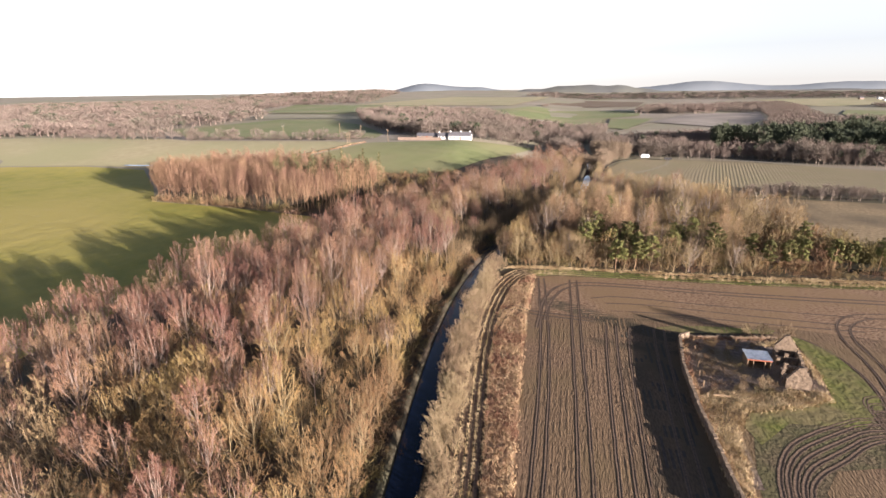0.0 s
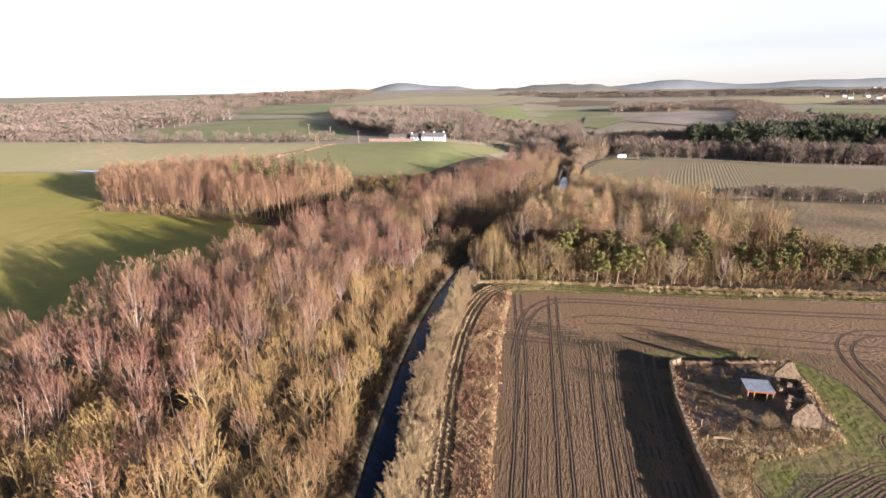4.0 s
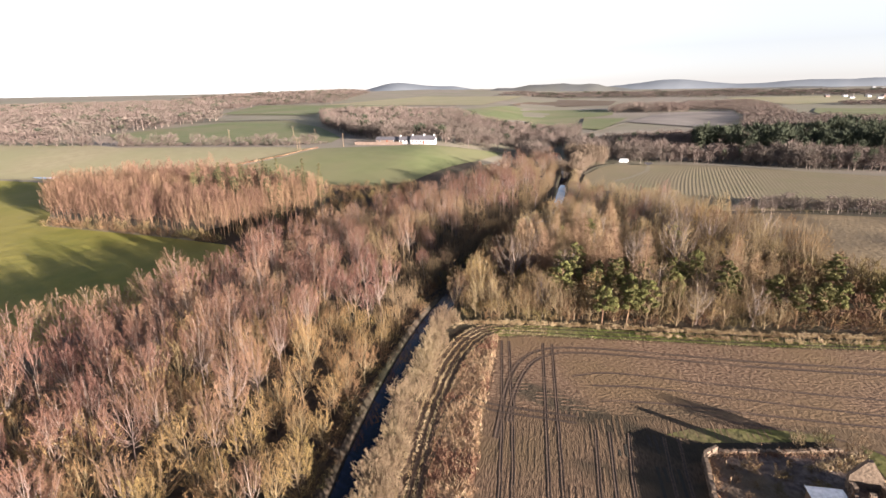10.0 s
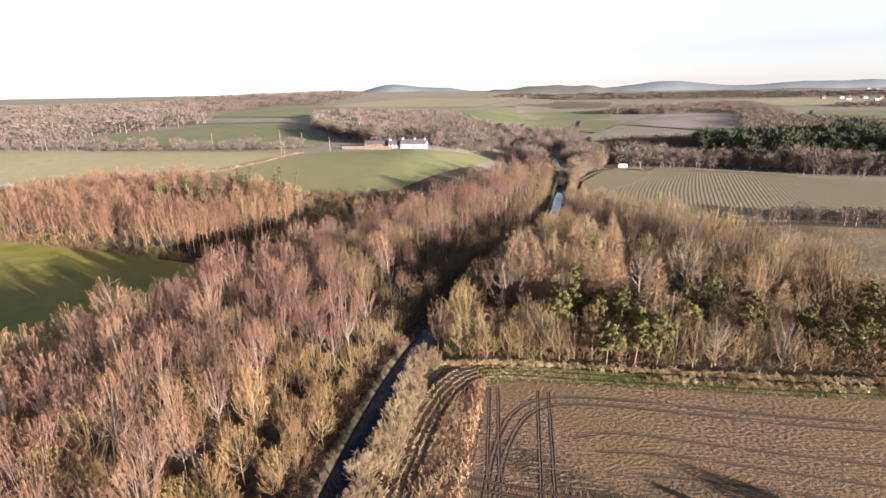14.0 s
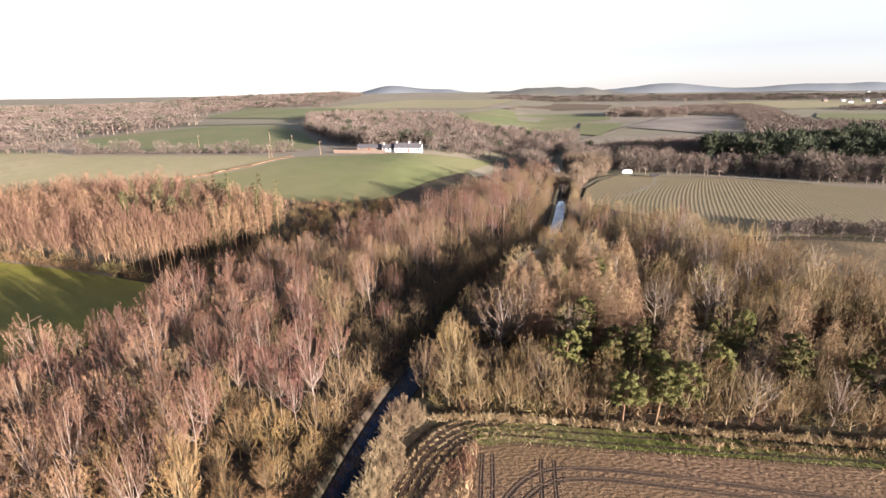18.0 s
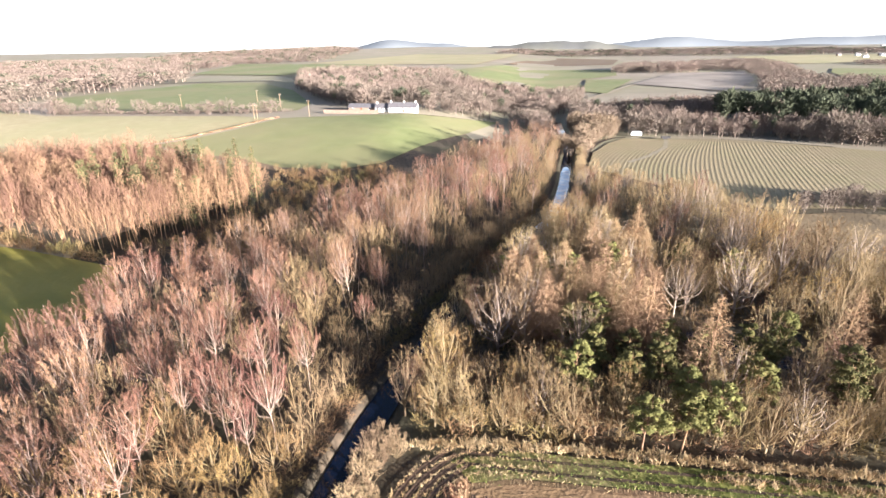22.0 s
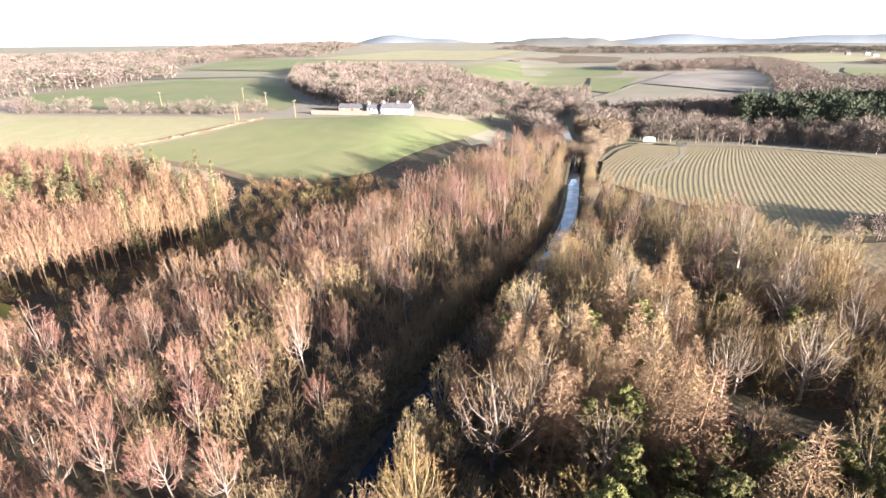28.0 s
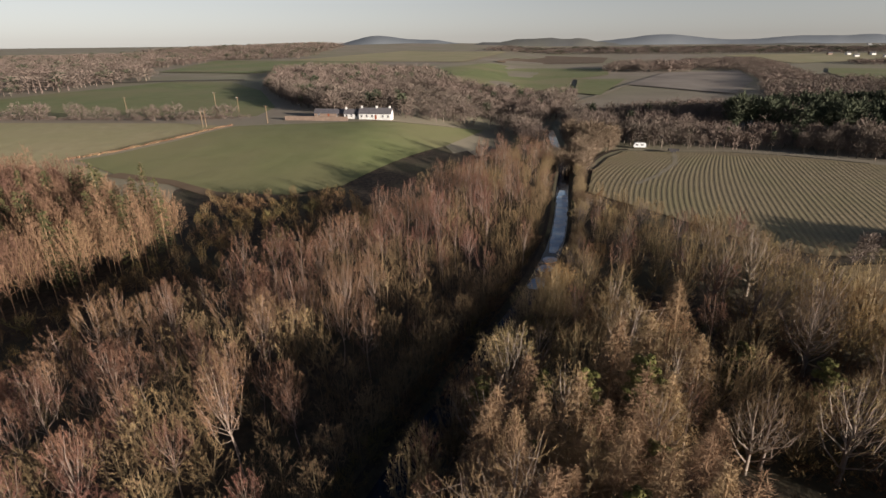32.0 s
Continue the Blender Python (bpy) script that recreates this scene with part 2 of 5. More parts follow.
M["water"] = water_material()
M["birchrest"] = material("birch_twigs_rest", (0.123, 0.056, 0.041), (0.184, 0.09, 0.064), 0.25, c=(0.16, 0.094, 0.055), big=0.035, bump=0, island=True, vary=0.1)
M["oliverest"] = material("olive_twigs_rest", (0.165, 0.112, 0.056), (0.23, 0.16, 0.084), 0.3, c=(0.19, 0.128, 0.074), big=0.06, bump=0, island=True, vary=0.1)
M["planrest"] = material("plantation_twigs_rest", (0.138, 0.076, 0.052), (0.195, 0.11, 0.077), 0.3, c=(0.178, 0.108, 0.063), big=0.03, bump=0, island=True, vary=0.1)
REST = {"birch": M["birchrest"], "ash": M["oliverest"], "alder": M["oliverest"], "plan": M["planrest"], "hazel": M["tanrest"]}


# ---- geometry helpers ----
def mesh_of(name, verts, faces, mat, smooth=False):
    me = bpy.data.meshes.new(name)
    me.from_pydata([tuple(v) for v in verts], [], [tuple(f) for f in faces])
    for m in (mat if isinstance(mat, (list, tuple)) else [mat]):
        me.materials.append(m)
    if smooth:
        me.polygons.foreach_set("use_smooth", [True] * len(me.polygons))
    me.update()
    return me


def mesh_np(name, V, T, mat):
    """A triangle mesh straight from arrays."""
    me = bpy.data.meshes.new(name)
    V = np.asarray(V, dtype=np.float32).reshape(-1, 3)
    T = np.asarray(T, dtype=np.int32).reshape(-1, 3)
    me.vertices.add(len(V))
    me.vertices.foreach_set("co", V.ravel())
    me.loops.add(T.size)
    me.loops.foreach_set("vertex_index", T.ravel())
    me.polygons.add(len(T))
    me.polygons.foreach_set("loop_start", np.arange(0, T.size, 3, dtype=np.int32))
    me.materials.append(mat)
    me.update(calc_edges=True)
    return me


def part(name, me, parent, label=""):
    ob = new(name, me)
    ob.parent = parent
    if label:
        ob["label"] = label
    return ob


def box(x0, y0, z0, x1, y1, z1):
    v = [(x0, y0, z0), (x1, y0, z0), (x1, y1, z0), (x0, y1, z0), (x0, y0, z1), (x1, y0, z1), (x1, y1, z1), (x0, y1, z1)]
    f = [(0, 3, 2, 1), (4, 5, 6, 7), (0, 1, 5, 4), (1, 2, 6, 5), (2, 3, 7, 6), (3, 0, 4, 7)]
    return v, f


def join(*pieces):
    V, F = [], []
    for v, f in pieces:
        k = len(V)
        V += list(v)
        F += [tuple(i + k for i in q) for q in f]
    return V, F


def smooth_step(x):
    x = min(1.0, max(0.0, x))
    return x * x * (3 - 2 * x)


# ---- the lie of the land ----
CANAL = [(-9, -60), (-12, 0), (-14.5, 25), (-17.5, 50), (-20.3, 76), (-21.6, 100), (-21.3, 122), (-19.2, 142), (-14, 165), (-6, 190),
         (2.5, 215), (9.0, 243), (12.0, 270), (14, 300), (17.5, 335), (15, 400), (15, 470), (38, 541), (69, 611), (110, 740), (180, 860), (300, 1000)]
BURN = [(92, 147), (78, 148), (68, 150.5), (58, 152), (47, 155.5), (39, 161.5), (28, 164.5), (20, 170)]


def refine(line, step):
    out = []
    for (ax, ay), (bx, by) in zip(line, line[1:]):
        k = max(1, int(math.hypot(bx - ax, by - ay) / step))
        out += [(ax + (bx - ax) * i / k, ay + (by - ay) * i / k) for i in range(k)]
    return out + [line[-1]]


def rounded(line, times=2):
    for _ in range(times):
        out = [line[0]]
        for (ax, ay), (bx, by) in zip(line, line[1:]):
            out += [(ax * 0.75 + bx * 0.25, ay * 0.75 + by * 0.25), (ax * 0.25 + bx * 0.75, ay * 0.25 + by * 0.75)]
        line = out + [line[-1]]
    return line


CANAL_LINE = rounded(CANAL)
BURN_LINE = rounded(BURN)
CANAL_NP, BURN_NP = np.array(CANAL_LINE), np.array(BURN_LINE)


def away(line, x, y):
    a, b = line[:-1], line[1:]
    d = b - a
    t = np.clip(((x - a[:, 0]) * d[:, 0] + (y - a[:, 1]) * d[:, 1]) / (d ** 2).sum(1), 0, 1)
    return float(np.sqrt(((a[:, 0] + t * d[:, 0] - x) ** 2 + (a[:, 1] + t * d[:, 1] - y) ** 2).min()))


def canal_x(y):
    return float(np.interp(y, CANAL_NP[:, 1], CANAL_NP[:, 0]))


def land(x, y):
    """Height of the fields: flat along the canal, rising to the farm and to the north-west."""
    z = 10 * smooth_step((y - 230) / 130) * smooth_step((-x - 5) / 75)
    z += 13 * smooth_step((y - 900) / 1100) * smooth_step((-x - 300) / 500) * (1 - smooth_step((-x - 850) / 600)) + 9 * smooth_step((y - 1300) / 1500)
    z += 1.2 * smooth_step((y - 500) / 400) * noise.noise((x * 0.004, y * 0.004, 0.3))
    return z


def ground_z(x, y):
    z = land(x, y) - 0.25
    if y < 480:
        d = away(CANAL_NP, x, y)
        z -= 1.1 * (1 - smooth_step((d - 1.6) / 1.8))
    if 130 < y < 180 and 10 < x < 90:
        z -= 1.3 * (1 - smooth_step((away(BURN_NP, x, y) - 1.6) / 2.2))
    return z


def offset(line, d):
    out = []
    for i, (x, y) in enumerate(line):
        ax, ay = line[max(0, i - 1)]
        bx, by = line[min(len(line) - 1, i + 1)]
        k = math.hypot(bx - ax, by - ay)
        out.append((x + (by - ay) / k * d, y - (bx - ax) / k * d))
    return out


def inside(poly, x, y):
    hit, n = False, len(poly)
    for i in range(n):
        (ax, ay), (bx, by) = poly[i], poly[i - 1]
        if (ay > y) != (by > y) and x < (bx - ax) * (y - ay) / (by - ay) + ax:
            hit = not hit
    return hit


def draped(name, poly, mat, cell, lift=0.0, label="", height=land, edge=None, shade_at=None):
    """A patch of land over a polygon, as a fine sheet that follows the ground."""
    line = refine(list(poly) + [poly[0]], edge or cell)[:-1]
    xs, ys = [p[0] for p in poly], [p[1] for p in poly]
    pts = list(line)
    rnd = random.Random(len(name) * 7 + int(abs(xs[0])))
    nx, ny = int((max(xs) - min(xs)) / cell) + 1, int((max(ys) - min(ys)) / cell) + 1
    for i in range(nx):
        for j in range(ny):
            x = min(xs) + (i + 0.5 + rnd.uniform(-0.2, 0.2)) * cell
            y = min(ys) + (j + 0.5 + rnd.uniform(-0.2, 0.2)) * cell
            if inside(poly, x, y):
                pts.append((x, y))
    k = len(line)
    v, _, f, *_ = delaunay_2d_cdt([Vector(p) for p in pts], [(i, (i + 1) % k) for i in range(k)], [list(range(k))], 1, 0.001)
    ob = new(name, mesh_of(name, [(p.x, p.y, height(p.x, p.y) + lift) for p in v], f, mat, True))
    # Strength of the painted shade, stored per vertex.
    if shade_at:
        ob.data.attributes.new("soil_shade", "FLOAT", "POINT").data.foreach_set("value", [shade_at(p.x, p.y) for p in v])
    return tagged(ob, label, "field", kind="structure")


def ground_sheet():
    pts, edges = [], []
    near = [p for p in CANAL_LINE if p[1] < 480]
    for d in (-6.5, -4.4, -3.4, -2.5, -1.6, 0, 1.6, 2.5, 3.4, 4.4, 6.5):
        pts += offset(refine(near, 4), d)
    for d in (-5, -3.4, -2, 0, 2, 3.4, 5):
        pts += offset(refine(BURN_LINE, 3), d)
    for i in range(-26, 17):
        for j in range(-6, 48):
            pts.append((i * 10 + (j % 2) * 5, j * 10))
    r = 320.0
    while r < 5400:
        n = 72
        for i in range(n):
            a = 2 * math.pi * (i + 0.5 * (int(r) % 2)) / n
            x, y = r * math.sin(a), 150 + r * math.cos(a)
            if not (-265 < x < 165 and -62 < y < 475):
                pts.append((x, y))
        r *= 1.09
    v, _, f, *_ = delaunay_2d_cdt([Vector(p) for p in pts], [], [], 0, 0.01)
    me = mesh_of("ground", [(p.x, p.y, ground_z(p.x, p.y)) for p in v], f, [M["litter"], M["moor"]], True)
    for q in me.polygons:
        c = q.center
        q.material_index = 0 if -112 < c.x < 150 and c.y < (345 if -70 < c.x < 30 else 300) else 1
    return tagged(new("ground", me), "brown leaf-littered ground reaching to the horizon", "ground", kind="structure")


def ribbon(name, line, half, mat, lift, label, height=land, kind="structure", category="track", profile=((-1, 0), (1, 0))):
    """A strip along a line; profile gives (across, up) points."""
    V, F, n = [], [], len(profile)
    sides = [offset(line, half * a) for a, _ in profile]
    for i in range(len(line)):
        for s, (_, up) in zip(sides, profile):
            x, y = s[i]
            V.append((x, y, height(x, y) + lift + up))
    for i in range(len(line) - 1):
        for j in range(n - 1):
            a = i * n + j
            F.append((a, a + 1, a + n + 1, a + n))
    return tagged(new(name, mesh_of(name, V, F, mat, True)), label, category, kind=kind)


ground_sheet()

# ---- water ----
ribbon("water", refine([p for p in CANAL_LINE if p[1] < 440], 4), 2.0, M["water"], 0, "dark still canal water reflecting the sky", lambda x, y: -0.85, category="canal")
ribbon("water_burn", refine(BURN_LINE, 3), 3.2, M["water"], 0, "black still water in a wooded burn", lambda x, y: -1.0, category="burn")
tow = offset(refine([p for p in CANAL_LINE if 10 < p[1] < 335], 3), -3.7)
ribbon("towpath", tow, 0.45, M["towpath"], 0.05, "muddy brown towpath beside the canal", ground_z, category="path")


def ice_sheet(y0, y1, seed):
    rnd = random.Random(seed)
    n = max(3, int((y1 - y0) / 1.5))
    V = []
    for side in (-1, 1):
        for i in range(n + 1):
            y = y0 + (y1 - y0) * (i if side < 0 else n - i) / n
            end = 1 - 0.5 * max(0, abs(2 * (y - y0) / (y1 - y0) - 1) - 0.7) / 0.3
            V.append((canal_x(y) + side * 1.85 * end * rnd.uniform(0.82, 1.0), y, -0.83))
    k = len(V)
    top = [(x, y, z + 0.02) for x, y, z in V]
    F = [tuple(range(k, 2 * k))] + [(i, (i + 1) % k, k + (i + 1) % k, k + i) for i in range(k)]
    tagged(new("ice_sheet", mesh_of("ice_sheet", V + top, F, M["ice"])), "thin canal ice with the blue sky reflection put into its colour", "ice", "ice on the canal")


for i, (a, b) in enumerate(((218, 224), (227, 231), (232.5, 236), (238.5, 296))):
    ice_sheet(a, b, 40 + i)

# ---- fields ----
PLOUGH = [(-2.0, 12), (-3.9, 50), (-6.0, 101), (-5.4, 126.5), (0, 128), (46, 130), (80, 133), (140, 137), (140, 12)]
PASTURE = [(-98, 12), (-95, 100), (-87, 135), (-79, 160), (-95, 176), (-125, 182), (-178, 189), (-208, 222), (-250, 262), (-300, 266), (-360, 258), (-520, 250), (-520, 12)]
TAN = [(-520, 252), (-360, 261), (-298, 269), (-250, 266), (-210, 226), (-186, 252), (-145, 262), (-150, 283), (-179, 295), (-145, 354), (-170, 360), (-290, 351), (-374, 388), (-520, 330)]
HOUSE_FIELD = [(-177, 297), (-146, 282), (-120, 277), (-99, 268), (-76, 268), (-60, 280), (-50, 310), (-35, 350), (-22, 408), (-60, 384), (-100, 369), (-141, 356)]
HILL_FIELD = [(-297, 364), (-170, 379), (-146, 389), (-154, 429), (-220, 540), (-301, 634), (-369, 628), (-378, 536), (-386, 450)]
ROWS = [(22, 292), (27, 323), (37, 350), (46, 364), (90, 366), (112, 361), (150, 343), (215, 318), (215, 256), (150, 249), (90, 246), (70, 243), (56, 252), (40, 272)]
ROUGH = [(66, 224), (63.5, 207), (72, 195), (81, 185), (86, 175), (92, 167), (105, 169), (160, 190), (200, 236), (128, 239), (90, 242), (70, 237)]
# Lines along which wall and gable shadows are painted into the soil colour.
SHADE_LINES = [(np.array(p, float), w, k) for p, w, k in (([(22, 97), (14, 101), (7, 105), (-1.5, 110)], 2.8, 0.95), ([(24, 99.5), (40, 101.5)], 2.2, 0.85), ([(22, 91), (14, 92), (8, 92.6)], 1.7, 0.6),
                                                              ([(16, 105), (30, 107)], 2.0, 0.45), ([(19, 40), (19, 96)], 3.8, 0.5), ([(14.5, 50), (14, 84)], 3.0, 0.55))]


def soil_shade(x, y):
    """How strongly cast shade is painted into the worked soil: along the yard wall and in a drawn-out streak north-west
    of it.
    """
    m = max(k * (1 - smooth_step((away(line, x, y) - 0.3 * w) / w)) for line, w, k in SHADE_LINES)
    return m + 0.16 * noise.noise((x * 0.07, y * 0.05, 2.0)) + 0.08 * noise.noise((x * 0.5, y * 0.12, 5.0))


# Strip beside the yard wall where the ridges are coloured as shaded.
SHADE_STRIP = [(14.6, 30), (14.6, 80), (13, 96), (15, 101), (21, 100), (22, 95), (21.4, 85), (21.8, 30)]
draped("field_plough", PLOUGH, M["soil"], 1.7, 0, "bare brown ploughed soil with wheel tracks", shade_at=soil_shade)
draped("field_turning", [(27.6, 66), (29, 71), (34, 73.5), (44, 76), (47, 79), (60, 82), (100, 78), (100, 20), (25, 20), (25.4, 57)], M["turning"], 4, 0.012, "weedy ground churned by turning wheels")
draped("field_headland", [(-5.3, 106), (4, 103.5), (26, 105), (45, 106), (60, 104), (139, 108), (139, 136), (80, 132.4), (46, 129.4), (0, 127.3), (-5.0, 125.6)], M["headsoil"], 1.9, 0.012, "bare brown headland soil worked crosswise", shade_at=soil_shade)
draped("field_inner", [(33, 58), (36, 62.5), (44, 65), (60, 66), (100, 60), (100, 20), (34, 20), (32.4, 44)], M["soil"], 3, 0.02, "bare pinkish soil inside the turning circle")
draped("field_strip", [(-150, 280), (-120, 274.5), (-99, 265), (-77, 264), (-66, 271), (-77, 269), (-99, 269.5), (-120, 278.5), (-146, 284)], M["brownfield"], 5, 0.03, "strip of bare brown soil below the green crop")
draped("field_pasture", PASTURE, M["pasture"], 9, 0, "short green winter pasture")
draped("field_tan", TAN, M["tan"], 9, 0, "pale yellow-green stubble field")
draped("field_house", HOUSE_FIELD, M["crop"], 6, 0, "green young crop below the farm")
draped("field_hill", HILL_FIELD, M["crop"], 10, 0, "green crop on a low rise")
draped("field_rows", ROWS, M["rows"], 5, 0, "stubble field with planted rows")
draped("field_rough", ROUGH, M["rough"], 5, 0, "rough olive and brown field corner")
FAR = [("field_far", [(-126, 903), (-75, 640), (34, 610), (60, 830), (117, 914), (139, 1086), (-56, 1127)], "crop"),
       ("field_far", [(47, 640), (68, 620), (127, 834), (66, 829)], "crop"),
       ("field_far", [(-60, 1215), (163, 1319), (221, 1650), (-7, 1818)], "brownfield"),
       ("field_far", [(111, 742), (190, 640), (270, 810), (335, 1040), (204, 959)], "pit"),
       ("field_far", [(-503, 799), (-353, 764), (-200, 900), (-300, 1180), (-648, 1180)], "crop"),
       ("field_far", [(-500, 1200), (-120, 1150), (-60, 1900), (-420, 1950)], "tan"),
       ("field_far", [(310, 655), (440, 640), (760, 720), (900, 1050), (500, 1110), (440, 990), (360, 740)], "crop"),
       ("field_far", [(530, 1300), (900, 1500), (1000, 1900), (560, 1800)], "tan")]
for nm, poly, mt in FAR:
    draped(nm, poly, M[mt], 40, 0.6, "distant farm field", edge=30)


# ---- trees ----
def tube(pts, radii, sides):
    V, T = [], []
    pts = [np.array(p, float) for p in pts]
    for i, p in enumerate(pts):
        d = pts[min(i + 1, len(pts) - 1)] - pts[max(i - 1, 0)]
        d /= np.linalg.norm(d) + 1e-9
        u = np.cross(d, (0.31, 0.95, 0.05) if abs(d[1]) < 0.9 else (1, 0, 0))
        u /= np.linalg.norm(u)
        w = np.cross(d, u)
        for k in range(sides):
            a = 2 * math.pi * k / sides
            V.append(p + radii[i] * (math.cos(a) * u + math.sin(a) * w))
    for i in range(len(pts) - 1):
        for k in range(sides):
            a, b = i * sides + k, i * sides + (k + 1) % sides
            T += [(a, b, b + sides), (a, b + sides, a + sides)]
    return V, T


class Twiggy:
    """Collects wood and twigs of one tree."""

    def __init__(self, seed):
        self.rng = np.random.default_rng(seed)
        self.wv, self.wt, self.tv, self.tt = [], [], [], []

    def wood(self, pts, radii, sides):
        v, t = tube(pts, radii, sides)
        k = len(self.wv)
        self.wv += v
        self.wt += [(a + k, b + k, c + k) for a, b, c in t]

    def twig(self, p, d, length, width, face=None):
        r = self.rng
        d = d / (np.linalg.norm(d) + 1e-9)
        s = np.cross(d, r.normal(size=3) if face is None else face + r.normal(size=3) * 0.35)
        s /= np.linalg.norm(s) + 1e-9
        k = len(self.tv)
        bend = r.normal(size=3) * 0.12 * length
        self.tv += [p - s * width * 0.5, p + s * width * 0.5, p + d * length + bend]
        self.tt.append((k, k + 1, k + 2))

    def sprig(self, a, b, width):
        s = np.cross(b - a, self.rng.normal(size=3))
        s /= np.linalg.norm(s) + 1e-9
        k = len(self.wv)
        self.wv += [a - s * width * 0.5, a + s * width * 0.5, b]
        self.wt.append((k, k + 1, k + 2))

    def arrays(self):
        return (np.array(self.wv), np.array(self.wt)), (np.array(self.tv), np.array(self.tt))


def broadleaf(seed, h, r, base, limbs, twigs, up, tl, tw, trunk_r, subs=4, stems=1, droop=0.0, fill=0.62, reach_k=0.9):
    """A bare winter tree: trunk, limbs that rise by `up`, side branches and fine twigs."""
    t = Twiggy(seed)
    g = t.rng
    for _ in range(stems):
        lean = g.normal(size=2) * (0.03 if stems == 1 else 0.22) * h
        foot = np.array((*(g.normal(size=2) * (0 if stems == 1 else 0.25)), -0.4))
        axis = [foot + np.array((lean[0] * f + g.normal() * 0.012 * h * (f > 0), lean[1] * f + g.normal() * 0.012 * h * (f > 0), f * h * 0.9)) for f in (0, 0.25, 0.5, 0.75, 1.0)]
        t.wood(axis, [trunk_r * k / math.sqrt(stems) for k in (1, 0.75, 0.5, 0.28, 0.06)], 5)
        ax = np.array(axis)

        def at(f):
            return np.array([np.interp(f, (0, 0.25, 0.5, 0.75, 1.0), ax[:, j]) for j in range(3)])

        n = max(3, limbs // stems)
        for i in range(n):
            f = base + (0.93 - base) * (i + g.random()) / n
            az = i * 2.4 + g.normal() * 0.5
            reach = r * (0.55 + 0.6 * math.sin(math.pi * min(1, (f - base) / (1.02 - base) * 0.75 + 0.22))) * g.uniform(0.75, 1.15) * reach_k
            out = np.array((math.cos(az), math.sin(az), 0))
            p0 = at(f)
            rise = up * reach * g.uniform(0.7, 1.2)
            p1 = p0 + out * reach * 0.45 + np.array((0, 0, rise * 0.4)) + g.normal(size=3) * 0.08 * reach
            p2 = p0 + out * reach + np.array((0, 0, rise)) + g.normal(size=3) * 0.1 * reach
            rr = trunk_r * 0.42 * (1.1 - f)
            t.wood([p0, p1, p2], [rr * 1.2 + 0.025, rr * 0.8 + 0.02, 0.012], 3)
            for j in range(subs):
                q = g.uniform(0.25, 1.0)
                b0 = p0 + (p1 - p0) * q * 2 if q < 0.5 else p1 + (p2 - p1) * (q * 2 - 1)
                d = out * g.uniform(0.1, 0.9) + g.normal(size=3) * 0.55 + np.array((0, 0, 0.25 + 0.45 * up))
                d /= np.linalg.norm(d)
                L = reach * g.uniform(0.3, 0.55)
                b1 = b0 + d * L
                t.sprig(b0, b1, 0.06 + 0.2 * rr)
                m = max(2, int(twigs * 0.45 / (n * subs * stems)))
                for _k in range(m):
                    w = g.uniform(0.15, 1.05)
                    q0 = b0 + (b1 - b0) * w
                    fan = q0 - at(max(0.0, base - 0.1))
                    dd = d * 0.35 + fan / (np.linalg.norm(fan) + 0.01) * 0.75 + g.normal(size=3) * 0.34 + np.array((0, 0, 0.15 - droop))
                    t.twig(q0, dd, tl * g.uniform(0.5, 1.3), tw * g.uniform(0.6, 1.3))
    zc, rz = h * (base + 1.03) / 2, h * (1.0 - base) * 0.5
    lump = g.uniform(0, 6.28, 6)
    root = np.array((0, 0, h * max(0.0, base - 0.12)))
    for _k in range(int(twigs * fill)):
        d = g.normal(size=3)
        d /= np.linalg.norm(d)
        k = 1 + 0.16 * math.sin(3 * math.atan2(d[1], d[0]) + lump[0]) + 0.13 * math.sin(5 * d[2] + 2 * math.atan2(d[1], d[0]) + lump[1])
        q = g.uniform(0.25, 1.0) ** 0.45 * k
        p = np.array((d[0] * r * 1.12 * q, d[1] * r * 1.12 * q, zc + d[2] * rz * q - 0.25))
        fan = p - root
        t.twig(p, fan / (np.linalg.norm(fan) + 0.01) + g.normal(size=3) * 0.45 + np.array((0, 0, 0.1 - droop)), tl * 0.8 * g.uniform(0.5, 1.3), tw * g.uniform(0.6, 1.2))
    return t.arrays()


